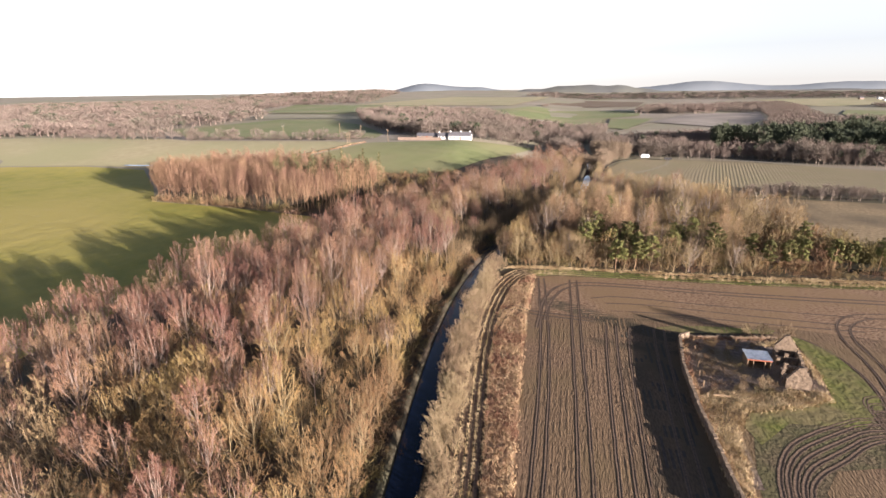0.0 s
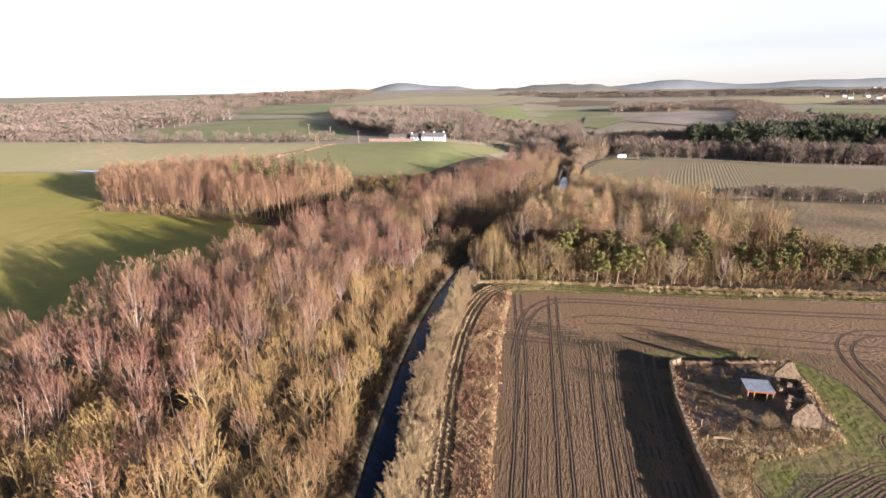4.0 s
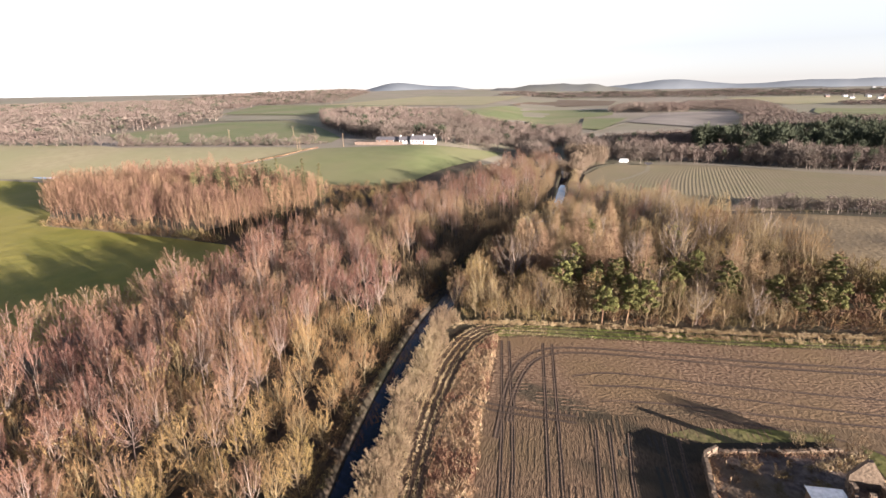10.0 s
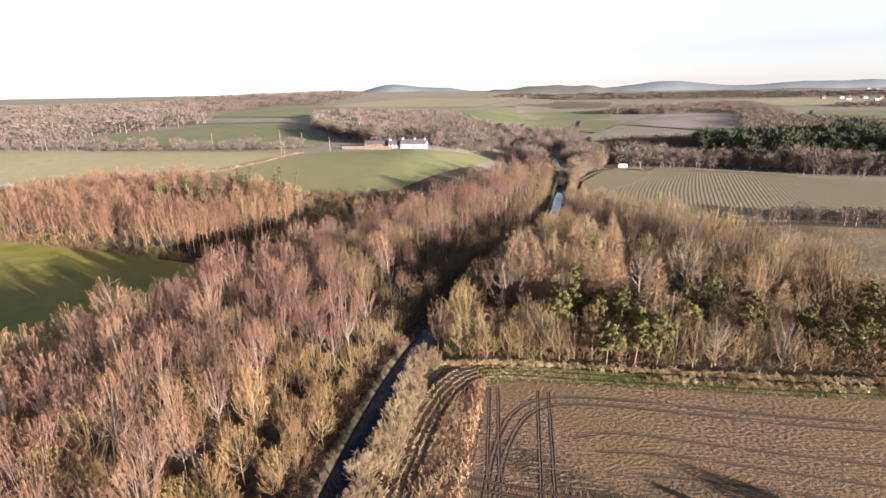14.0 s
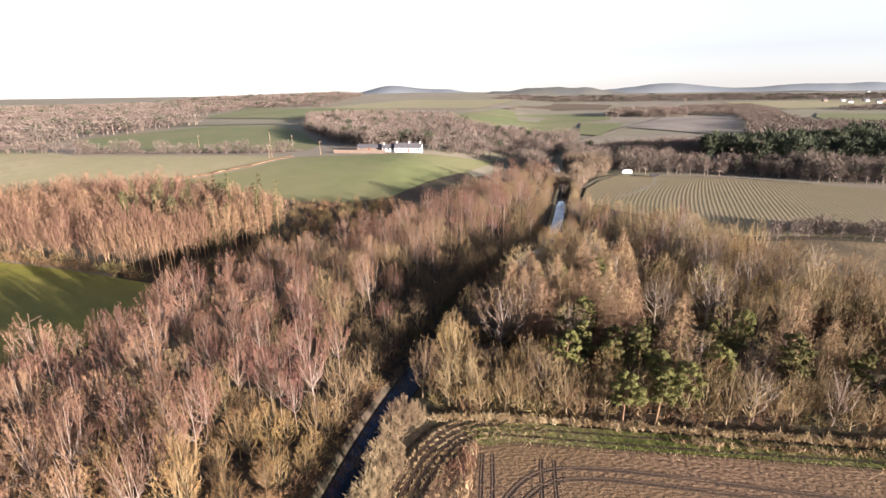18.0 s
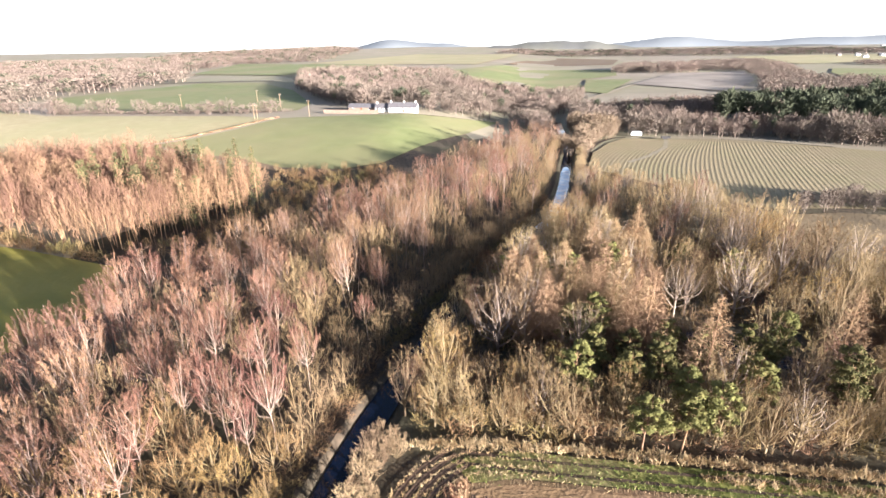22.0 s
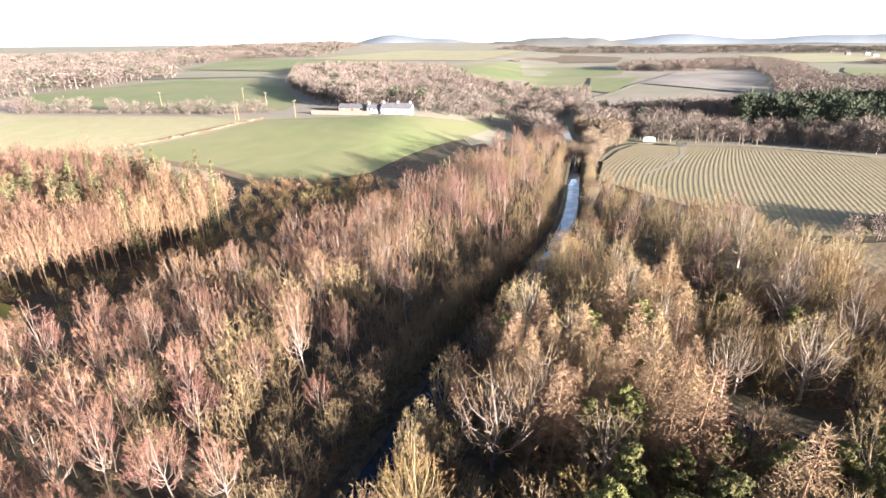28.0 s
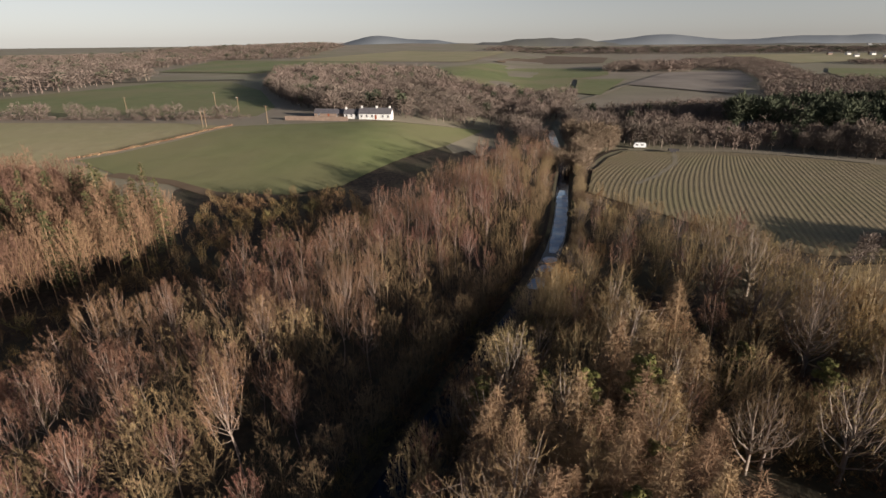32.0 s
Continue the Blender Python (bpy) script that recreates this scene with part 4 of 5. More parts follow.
for x, y, k in ((-4, 152, 1.45), (0, 154.5, 1.5), (46.5, 198, 1.3), (39, 203, 1.2), (29, 172, 1.1), (52, 206, 1.25), (36, 144, 1.0), (3, 137.5, 0.95), (27, 171, 1.05)):
    plant("oak", x, y, k)
for x, y in refine([(7, 136.6), (50, 139.2)], 3.3):
    plant("hazel", x + rnd.uniform(-1.0, 1.0), y + rnd.uniform(-0.9, 0.8), rnd.uniform(0.68, 1.05))
for x, y in refine([(-15, 136.5), (-11, 135.4), (6, 136.4)], 2.6) + refine([(-14.5, 140), (-4, 139.4), (3, 139.6)], 3.0):
    plant("hazel", x + rnd.uniform(-0.6, 0.6), y + rnd.uniform(-0.5, 0.5), rnd.uniform(0.85, 1.12))
for x, y in refine([(-12, 134.6), (0, 135.6), (46, 138.2), (80, 141.2), (125, 145.2)], 2.6):
    plant("scrub", x + rnd.uniform(-0.5, 0.5), y + rnd.uniform(-0.3, 1.2), rnd.uniform(0.7, 1.5))
for x, y in offset(refine([p for p in CANAL_LINE if 140 < p[1] < 216], 2.7), 4.4):
    plant("hazel", x + rnd.uniform(-0.7, 1.0), y + rnd.uniform(-0.8, 0.8), rnd.uniform(0.6, 1.0))
for x, y in scatter([(-12, 138), (46, 141), (62, 150), (60, 205), (20, 215), (-4, 205), (-14, 165)], 4.6, 75):
    if away(BURN_NP, x, y) > (5.5 if 24 < x < 46 else 3.2):
        plant("scrub", x, y, rnd.uniform(0.8, 1.7))
for x, y in scatter([(56, 143), (122, 148), (116, 161), (92, 164.5), (82, 179), (70, 191), (60, 188)], 3.5, 76):
    if away(BURN_NP, x, y) > 3.0:
        plant("scrub", x, y, rnd.uniform(0.9, 1.9))
for x, y in scatter(LEFT_WOOD, 3.5, 13):
    if x > -132 and y > 199 and rnd.random() < 0.22:
        plant("spruce", x, y, rnd.uniform(0.95, 1.15))
    else:
        plant("plan", x, y, rnd.uniform(0.88, 1.06))
plant("spruce", -83, 221.5, 1.08)
for x, y in refine([(-178, 190.4), (-125, 183.4), (-101, 179)], 2.2):
    plant("scrub", x, y + rnd.uniform(-0.4, 0.8), rnd.uniform(0.8, 1.7))
for x, y in offset(refine([p for p in CANAL_LINE if 30 < p[1] < 250], 1.6), -5.0):
    plant("scrub", x + rnd.uniform(-0.5, 0.5), y, rnd.uniform(0.5, 1.0))
for x, y in offset(refine([p for p in CANAL_LINE if 30 < p[1] < 330], 3.2), -6.0):
    plant("alder", x + rnd.uniform(-0.9, 0.7), y, rnd.uniform(0.5, 0.8))
for x, y in offset(refine([p for p in CANAL_LINE if 30 < p[1] < 215], 1.5), -3.3):
    plant("scrub", x + rnd.uniform(-0.5, 0.4), y + rnd.uniform(-0.5, 0.5), rnd.uniform(0.28, 0.55), 0.8)
for x, y in scatter(DITCH, 4.2, 14):
    plant("ash", x, y, rnd.uniform(0.3, 0.5)) if rnd.random() < 0.75 else plant("scrub", x, y, 1.5)
for i, (x, y) in enumerate(offset(refine([p for p in CANAL_LINE if 22 < p[1] < 131], 2.0), 3.8)):
    plant("willow", x + rnd.uniform(-0.6, 0.8), y, rnd.uniform(0.88, 1.26))
    if rnd.random() < 0.75:
        plant("willow", x + 1.9 + rnd.uniform(-0.5, 0.5), y, rnd.uniform(0.7, 0.95))
for x, y in offset(refine([p for p in CANAL_LINE if 236 < p[1] < 336], 3.2), 5.2):
    plant("willow", x + rnd.uniform(-0.5, 0.9), y, rnd.uniform(0.8, 1.25))
for key, seed, centre in (("birch", 1, (-42, 112)), ("alder", 12, (-34, 78)), ("ash", 2, (5, 145)), ("willow", 3, (-15, 80)), ("hazel", 10, (18, 150)), ("oak", 9, (10, 150)), ("larch", 4, (5, 165)), ("pine", 5, (20, 145)), ("spruce", 6, (-83, 221)),
                          ("plan", 7, (-110, 190)), ("scrub", 8, (40, 160))):
    grow(key, seed, centre, 200 if key == "scrub" else N_NEAR)


KINDS["hazel"][8].clear()


# ---- far woods ----
def far_tree(seed, conic, twigs, wide):
    """A bare tree of height 1 seen from afar: a stem and an uneven dome of fine sprays."""
    g = np.random.default_rng(seed)
    V, T = [], []
    v, t = tube([(0, 0, -0.3), (0, 0, 0.75)], [0.022, 0.008], 3)
    V += v
    T += t
    for _ in range(twigs):
        d = g.normal(size=3)
        d /= np.linalg.norm(d)
        q = g.uniform(0.2, 1.0) ** 0.5
        if conic:
            c, e = np.array((0, 0, 0.7)), np.array((0.15, 0.15, 0.27))
        else:
            a = math.atan2(d[1], d[0])
            lump = 1 + 0.18 * math.sin(3 * a + seed) + 0.14 * math.sin(5 * d[2] + 2 * a + seed * 1.7)
            c, e = np.array((0, 0, 0.54)), np.array((0.3, 0.3, 0.42)) * lump
        p = c + e * d * q * 0.85
        w = d * 0.7 + g.normal(size=3) * 0.45 + np.array((0, 0, 0.35))
        w /= np.linalg.norm(w)
        s = np.cross(w, g.normal(size=3))
        s *= wide * g.uniform(0.6, 1.4) / (np.linalg.norm(s) + 1e-9) * (1.8 if conic else 1)
        k = len(V)
        V += [p - s, p + s, p + w * g.uniform(0.08, 0.17)]
        T.append((k, k + 1, k + 2))
    return np.array(V), np.array(T)


FAR_BROAD = [far_tree(900 + i, False, 100, 0.016) for i in range(6)]
FAR_CONE = [far_tree(920 + i, True, 90, 0.012) for i in range(4)]
MID_BROAD = [far_tree(940 + i, False, 280, 0.0095) for i in range(6)]
MID_CONE = [far_tree(960 + i, True, 240, 0.009) for i in range(5)]


def far_wood(name, poly, gap, height, conifers, seed, label, mat=None):
    r = random.Random(seed)
    for cone in (False, True):
        V, T, n = [], [], 0
        for x, y in scatter(poly, gap, seed):
            if (r.random() < conifers) != cone:
                continue
            if noise.noise((x * 0.022, y * 0.022, seed)) < -0.32 and gap > 5.5:
                continue
            near = math.hypot(x, y - 100) < 480
            v, t = r.choice((MID_CONE if near else FAR_CONE) if cone else (MID_BROAD if near else FAR_BROAD))
            h = height * r.uniform(0.62, 1.2) * (1 + 0.3 * noise.noise((x * 0.03, y * 0.03, seed + 5)))
            w = h * r.uniform(0.9, 1.25) * (gap / (0.42 * height) if gap > 0.42 * height else 1)
            a = r.uniform(0, 6.28)
            c, s = math.cos(a), math.sin(a)
            V.append(np.stack((x + w * (c * v[:, 0] - s * v[:, 1]), y + w * (s * v[:, 0] + c * v[:, 1]), land(x, y) - 0.2 + h * v[:, 2]), 1))
            T.append(t + n)
            n += len(v)
        if V:
            tagged(new(name, mesh_np(name, np.concatenate(V), np.concatenate(T), M["farneedle"] if cone else (mat or M["fartwig"]))),
                   label + (", dark conifers" if cone else ", bare brown trees"), "wood", kind="stuff")


far_wood("shelter_belt", [(46, 374), (92, 374), (122, 370), (150, 353), (280, 335), (290, 372), (160, 392), (60, 396)], 4.2, 11, 0.06, 21, "wood behind the stubble field")
far_wood("bank_wood", FAR_BANK, 3.4, 9.5, 0.0, 35, "wood on the canal bank by the stubble field", M["banktwig"])
far_wood("bend_copse", [(8, 322), (24, 318), (26, 350), (8, 352)], 3.2, 7.5, 0.0, 36, "copse at the bend of the canal", M["banktwig"])
far_wood("conifer_wood", [(100, 408), (150, 396), (290, 376), (420, 480), (300, 500), (190, 480), (118, 440)], 4.8, 17, 0.88, 22, "pine plantation")
far_wood("river_wood", [(44, 376), (60, 398), (100, 408), (118, 440), (150, 500), (90, 505), (50, 470), (28, 470), (20, 405)], 5.2, 11, 0.04, 23, "wood along the river")
far_wood("farm_wood", [(-62, 394), (-20, 420), (6, 365), (12, 440), (34, 500), (42, 596), (-30, 590), (-70, 620), (-110, 760), (-230, 860), (-330, 800), (-216, 540), (-146, 440), (-110, 402), (-70, 404)], 6.2, 11, 0.05, 24, "wood round the farm")
far_wood("bend_wood", [(200, 600), (255, 530), (340, 500), (420, 490), (450, 700), (350, 840), (470, 1223), (520, 1480), (345, 1400), (250, 1060), (340, 1050), (285, 830)], 9, 9, 0.0, 25, "wood round the pit")
far_wood("knoll_wood", [(115, 990), (165, 985), (255, 1000), (268, 1150), (170, 1150)], 8, 14, 0.0, 26, "wood by the far fields")
far_wood("west_forest", [(-386, 462), (-392, 540), (-410, 660), (-560, 830), (-640, 1180), (-520, 1310), (-900, 1500), (-1500, 1300), (-1250, 800), (-700, 460)], 14, 12, 0.1, 27, "western forest")
far_wood("west_ridge", [(-520, 1330), (-690, 2150), (-900, 2500), (-1250, 2200), (-1120, 1500), (-900, 1520)], 24, 16, 0.1, 28, "forest on the ridge")
far_wood("north_wood", [(-150, 1960), (300, 1900), (1100, 1950), (1500, 2300), (900, 2700), (-100, 2500)], 34, 12, 0.15, 29, "woods on the plain")
far_wood("east_wood", [(620, 1250), (740, 1230), (1000, 1450), (900, 1480), (640, 1330)], 14, 9, 0.0, 30, "hedged woods in the east")
far_wood("west_copse", [(-384, 398), (-520, 344), (-800, 300), (-720, 456), (-386, 458)], 7.5, 10, 0.05, 33, "copse by the western fields")
far_wood("hedge_trees", [(-420, 352), (-296, 357), (-170, 370), (-146, 381), (-146, 386), (-170, 375), (-296, 362), (-420, 358)], 5.4, 8.5, 0.0, 34, "bare trees standing in the field hedge")
far_wood("hedgerow", [(-296, 357), (-170, 370), (-146, 382), (-146, 385), (-170, 374), (-296, 361)], 2.6, 2.6, 0.0, 31, "hedge between the fields")
far_wood("hedgerow_east", [(72, 238), (92, 244), (128, 242), (170, 240), (170, 246), (128, 248), (96, 258), (88, 254)], 3.0, 6, 0.0, 32, "hedge beside the rough field")


# ---- distant hills ----
def ridge(name, dist, x0, x1, peaks, seed, mat, low):
    n = 90
    V, F = [], []
    for i in range(n + 1):
        x = x0 + (x1 - x0) * i / n
        z = low + sum(h * math.exp(-((x - c) / w) ** 2) for c, h, w in peaks)
        z += 5 * noise.noise((x * 0.004, seed, 0)) + 3 * noise.noise((x * 0.015, seed, 1))
        fade = smooth_step(min(i, n - i) / 8)
        V += [(x, dist, -10), (x, dist + 120, max(1, z * fade)), (x, dist + 350, -10)]
    for i in range(n):
        a = i * 3
        F += [(a, a + 3, a + 4, a + 1), (a + 1, a + 4, a + 5, a + 2)]
    tagged(new(name, mesh_of(name, V, F, mat, True)), "pale blue-grey hills on the horizon", "hills", kind="structure")


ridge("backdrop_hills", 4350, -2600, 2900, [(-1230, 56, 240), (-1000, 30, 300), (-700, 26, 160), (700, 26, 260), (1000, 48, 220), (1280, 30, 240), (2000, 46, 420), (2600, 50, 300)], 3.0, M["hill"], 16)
ridge("backdrop_hills_near", 3600, -2400, 2600, [(-280, 28, 90), (-60, 46, 130), (150, 50, 120), (330, 40, 90), (480, 24, 120), (1600, 12, 400)], 7.0, M["nearhill"], 6)


# ---- the ploughed field's wheel ruts, margins and grasses ----
RUT = ((-1.0, 0.0), (-0.62, 0.016), (-0.3, -0.014), (0.3, -0.014), (0.62, 0.016), (1.0, 0.0))


def wheel_rut(line, half=0.25, label="dark wheel rut pressed into the soil", lift=0.035):
    line = refine(rounded(line), 2.0)
    r = random.Random(int(line[0][0] * 10))
    line = [(x + r.uniform(-0.05, 0.05), y) for x, y in line]
    ob = ribbon("wheel_rut", line, half, [M["shoulder"], M["rut"]], lift, label, profile=RUT, kind="structure")
    for i, q in enumerate(ob.data.polygons):
        q.material_index = 1 if i % 5 == 2 else 0
    return ob


for a, b, c in ((-1.6, -2.0, -4.6), (0.0, -0.4, -3.2), (4.2, 3.8, 3.2), (6.0, 5.5, 4.9), (9.0, 9.8, 10.5), (10.9, 11.7, 12.4), (12.6, 13.8, 15.0), (17.0, 18.6, 19.6), (18.9, 20.5, 21.5)):
    top = 125 if c < 6 else 100
    wheel_rut([(a - 0.4, 22), (a, 57), (b, 89), (c, top)])
wheel_rut([(-3.4, 96), (-2.6, 113), (0.5, 121), (6, 124.2), (19, 124.5), (40, 123.4), (75, 125), (120, 128)], 0.42)
wheel_rut([(-2.0, 100), (-0.9, 112), (2, 119.4), (7, 122.4), (19, 122.7), (40, 121.6), (75, 123), (120, 126)], 0.42)
wheel_rut([(8, 114), (14, 116.5), (30, 115), (60, 114), (100, 116)], 0.3)
wheel_rut([(11, 111.6), (20, 112.6), (40, 110.6), (70, 109)], 0.3)
wheel_rut([(12, 107.5), (22, 108.4), (40, 107), (60, 107)], 0.3)
wheel_rut([(70, 117.5), (61, 116), (56, 110), (54, 103), (54, 94), (53, 86), (50, 76), (44, 62)])
wheel_rut([(72, 115.5), (63, 114), (58, 109), (56, 103), (56, 94), (55, 86), (52, 76), (46, 61)])
wheel_rut([(30, 105), (45, 103.5), (50, 97), (51.5, 86), (48.5, 75), (43, 66), (40, 52)])
for k in range(5):
    d = k * 1.7
    wheel_rut([(58 - d, 72), (47 - d * 0.5, 77 - d), (38, 71.5 - d), (31.5 + d * 0.25, 66.5 - d * 0.8), (27.6 + d * 0.45, 58 - d * 0.2), (27 + d * 0.5, 46)], 0.36)
for k in range(4):
    d = k * 2.1
    wheel_rut([(60, 80 - d), (49 - d * 0.3, 83 - d), (46.5, 79 - d * 0.9), (49, 75.5 - d), (58, 72 - d)], 0.34)


def soil_ridges(name, lines, mat, label, seed, shaded=False):
    """Low broken ridges of worked soil."""
    V, T = [], []
    for line in lines:
        prev = None
        for i, (x, y) in enumerate(line):
            n = noise.noise((x * 0.35, y * 0.35, seed))
            if n < -0.08 or not inside(PLOUGH, x, y) or inside(YARD_AREA, x, y) or inside(SHADE_STRIP, x, y) != shaded:
                prev = None
                continue
            ax, ay = line[max(0, i - 1)]
            bx, by = line[min(len(line) - 1, i + 1)]
            q = math.hypot(bx - ax, by - ay)
            ox, oy = (by - ay) / q * 0.2, -(bx - ax) / q * 0.2
            k = len(V)
            V += [(x - ox, y - oy, 0.008), (x, y, 0.034 + 0.025 * n), (x + ox, y + oy, 0.008)]
            if prev is not None:
                for a in (0, 1):
                    T += [(prev + a, prev + a + 1, k + a + 1), (prev + a, k + a + 1, k + a)]
            prev = k
    tagged(new(name, mesh_np(name, V, T, mat)), label, "soil", kind="stuff")


YARD_AREA = [(21, 40), (20.6, 98), (44, 104), (52, 100), (60, 84), (60, 40)]
drills = [[(x + 0.1 * noise.noise((x, y * 0.1, 4)) + 0.012 * (y - 60), y) for y in np.arange(30, 105, 1.3)] for x in np.arange(-3.4, 72, 0.85)]
soil_ridges("drill_ridges", drills, M["soil"], "low ridges left by drilling", 2.0)
# Same drills inside the strip, the wall's shade put into their colour.
soil_ridges("damp_ridges", drills, M["shadesoil"], "low ridges of soil darkened as painted shade", 2.0, True)
soil_ridges("headland_ridges", [[(x, float(np.interp(x, (-5, 0, 46, 80, 140), (126.5, 128, 130, 133, 137))) - d + 0.12 * noise.noise((x * 0.1, d, 4))) for x in np.arange(-4.5, 110, 1.3)] for d in np.arange(0.9, 24, 0.95)], M["headsoil"], "low ridges worked along the headland", 5.0)
# the farm track along the canal hedge
for d in (-1.75, -0.6, 0.55, 1.65):
    ribbon("track_rut", offset(refine(rounded([(-7.4, 20), (-9.6, 46), (-12.0, 68), (-13.4, 82), (-14.2, 101), (-13.4, 115), (-11.2, 125), (-7.0, 130.4)]), 2), d), 0.3,
           [M["shoulder"], M["rut"]], 0.04, "muddy rut of the farm track", profile=RUT)
for d in (-0.7, 0.8):
    ribbon("track_rut", offset(refine(rounded([(-12.6, 88), (-11.0, 100), (-9.6, 106), (-7.4, 104.5), (-5, 103), (8, 102)]), 2), d), 0.28, [M["rut"]], 0.07, "muddy rut turning into the field", profile=RUT)
for ob in [o for o in bpy.data.objects if o.name.startswith("track_rut") and len(o.data.materials) == 2]:
    for i, q in enumerate(ob.data.polygons):
        q.material_index = 1 if i % 5 == 2 else 0
MARGIN_W = [(-5.4, 20), (-7.6, 50), (-11.0, 80), (-12.2, 101), (-10.6, 118), (-6.5, 127.5), (-5.3, 126.4), (-5.9, 101), (-3.8, 50), (-1.9, 12)]
draped("margin_west", MARGIN_W, M["drygrass"], 2, 0.02, "dry brown grass strip beside the field")
VERGE_N = [(-8, 129.5), (-5, 126.6), (0, 128.1), (46, 130.1), (80, 133.1), (140, 137.1), (140, 140.5), (80, 136.6), (46, 133.6), (0, 132.4)]
draped("verge_north", VERGE_N, M["grass"], 3, 0.02, "green grassy headland under the wood")
GREEN = [(45, 103), (50, 97), (50.5, 88), (50, 80), (44, 73), (34, 72), (28.5, 66), (27.4, 70), (30, 75), (36, 77), (43, 80), (44.6, 90), (44.8, 100)]
draped("verge_ruin", GREEN, M["verge"], 2, 0.025, "green grass round the ruined enclosure")
draped("verge_yard", [(20, 100.6), (25, 99.6), (33, 101), (42, 102.6), (43, 104.2), (34, 104), (24, 102.6)], M["verge"], 1.5, 0.026, "bright green grass behind the yard wall")
YARD = [(22.6, 57), (21.8, 74), (22.0, 85), (23.4, 96), (26, 98), (44, 101), (44.3, 90), (43, 80), (36, 77), (29, 75), (26.6, 70), (26, 57)]
draped("yard", YARD, M["yardsoil"], 2, 0.03, "dark weedy ground inside the ruined enclosure")


def tufts(name, spots, mat, height, blades, label, spread=0.28, width=0.035, lift=land):
    g = np.random.default_rng(len(spots))
    V, T = [], []
    for x, y in spots:
        z = lift(x, y)
        h = height * g.uniform(0.55, 1.3)
        for _ in range(blades):
            a = g.uniform(0, 6.28)
            b = (x + g.normal() * spread * 0.5, y + g.normal() * spread * 0.5)
            k = len(V)
            w = width * g.uniform(0.7, 1.6)
            V += [(b[0] - w * math.sin(a), b[1] + w * math.cos(a), z), (b[0] + w * math.sin(a), b[1] - w * math.cos(a), z),
                  (b[0] + g.normal() * spread * h, b[1] + g.normal() * spread * h, z + h * g.uniform(0.6, 1.1))]
            T.append((k, k + 1, k + 2))
    tagged(new(name, mesh_np(name, V, T, mat)), label, "grass", kind="stuff")


rnd = random.Random(9)
tufts("dry_grass", scatter(MARGIN_W, 0.75, 51), M["drygrass"], 0.62, 13, "tussocks of dry tan and russet grass", 0.5, 0.045)
tufts("pale_tussocks", scatter(MARGIN_W, 1.0, 59), M["palegrass"], 0.45, 10, "pale tussocks in the grass strip", 0.55, 0.04)
band = [(x + rnd.uniform(-1, 1), y + rnd.gauss(0, 0.35)) for x, y in refine([(-13, 131.5), (0, 133.2), (46, 134.8), (80, 137.6), (140, 141.6)], 0.16)]
band += [(x + rnd.uniform(-1, 1), y + rnd.gauss(0, 0.4)) for x, y in refine([(22, 131.3), (46, 132.4), (80, 135.2), (140, 139.2)], 0.3)]
tufts("bank_grass", band, M["palegrass"], 0.7, 18, "pale dry grass along the wood edge", 0.5, 0.04)
tufts("verge_dry_grass", scatter(VERGE_N, 1.3, 58) + [(x + rnd.uniform(-0.4, 0.4), y + rnd.gauss(0, 0.45)) for x, y in refine([(-5, 126.6), (0, 128.1), (46, 130.1), (80, 133.1), (140, 137.1)], 0.35)], M["palegrass"], 0.2, 6, "dry tufts in the headland grass", 0.6, 0.03)
for d in (-0.9, 0.9):
    ribbon("verge_rut", offset(refine(rounded([(-7.0, 130.4), (4, 130.2), (46, 132.0), (80, 134.8), (138, 138.6)]), 2), d), 0.24, M["rut"], 0.035, "faint dark rut in the headland grass")
tufts("green_grass", scatter(VERGE_N, 0.6, 52), M["greenblades"], 0.22, 5, "short green grass on the headland", 0.5, 0.06)
TRACK = rounded([(-7.4, 20), (-9.6, 46), (-12.0, 68), (-13.4, 82), (-14.2, 101), (-13.4, 115), (-11.2, 125), (-7.0, 130.4), (4, 131.4)])
tufts("track_tufts", [(x + rnd.uniform(-0.14, 0.14), y + rnd.uniform(-0.3, 0.3)) for d in (-2.4, -1.2, 0.0, 1.1, 2.3) for x, y in offset(refine(TRACK, 0.22), d)], M["palegrass"], 0.26, 10, "pale dry grass between the track's ruts", 0.3, 0.03)
tufts("wall_grass", [(x + rnd.uniform(-0.7, 0.7), y + rnd.uniform(-0.5, 0.5)) for x, y in refine([(23.3, 50), (22.6, 73), (22.9, 85), (24.3, 95.6), (26.2, 97.2), (34, 98.5), (42, 100.1)], 0.16)], M["drygrass"], 0.8, 6, "dry grass growing along the stone wall", 0.5, 0.035)
tufts("yard_weeds", scatter(YARD, 0.6, 56), M["yardsoil"], 0.2, 7, "dead brown weeds covering the yard", 0.6, 0.035)
yard_s = [(22.6, 48), (21.9, 74), (25, 78.6), (33, 79.6), (42, 82), (42.9, 79.6), (36, 75.8), (29, 73.4), (26.4, 68), (24.7, 57), (25, 48)]
tufts("yard_grass", scatter(yard_s, 0.42, 53) + scatter([(36, 96.5), (44, 100.5), (44.4, 90), (43, 80), (42.9, 88), (43, 96)], 0.5, 54), M["palegrass"], 0.55, 16, "tall tan grass round the ruin", 0.5, 0.03)
for x, y in scatter([(24.5, 79), (26, 95), (36, 97), (37, 92), (32, 91), (31.5, 85), (37, 82), (36, 79)], 1.9, 55):
    KINDS["scrub"][8].append((x, y, land(x, y), rnd.uniform(0.3, 0.6), 0.7, None))
spots = KINDS["scrub"][8][-600:]
yard_spots = [p for p in spots if 20 < p[0] < 45 and 76 < p[1] < 100]
KINDS["scrub"][8].clear()
KINDS["scrub"][8].extend(yard_spots)
grow("scrub", 81, (32, 88), 60)
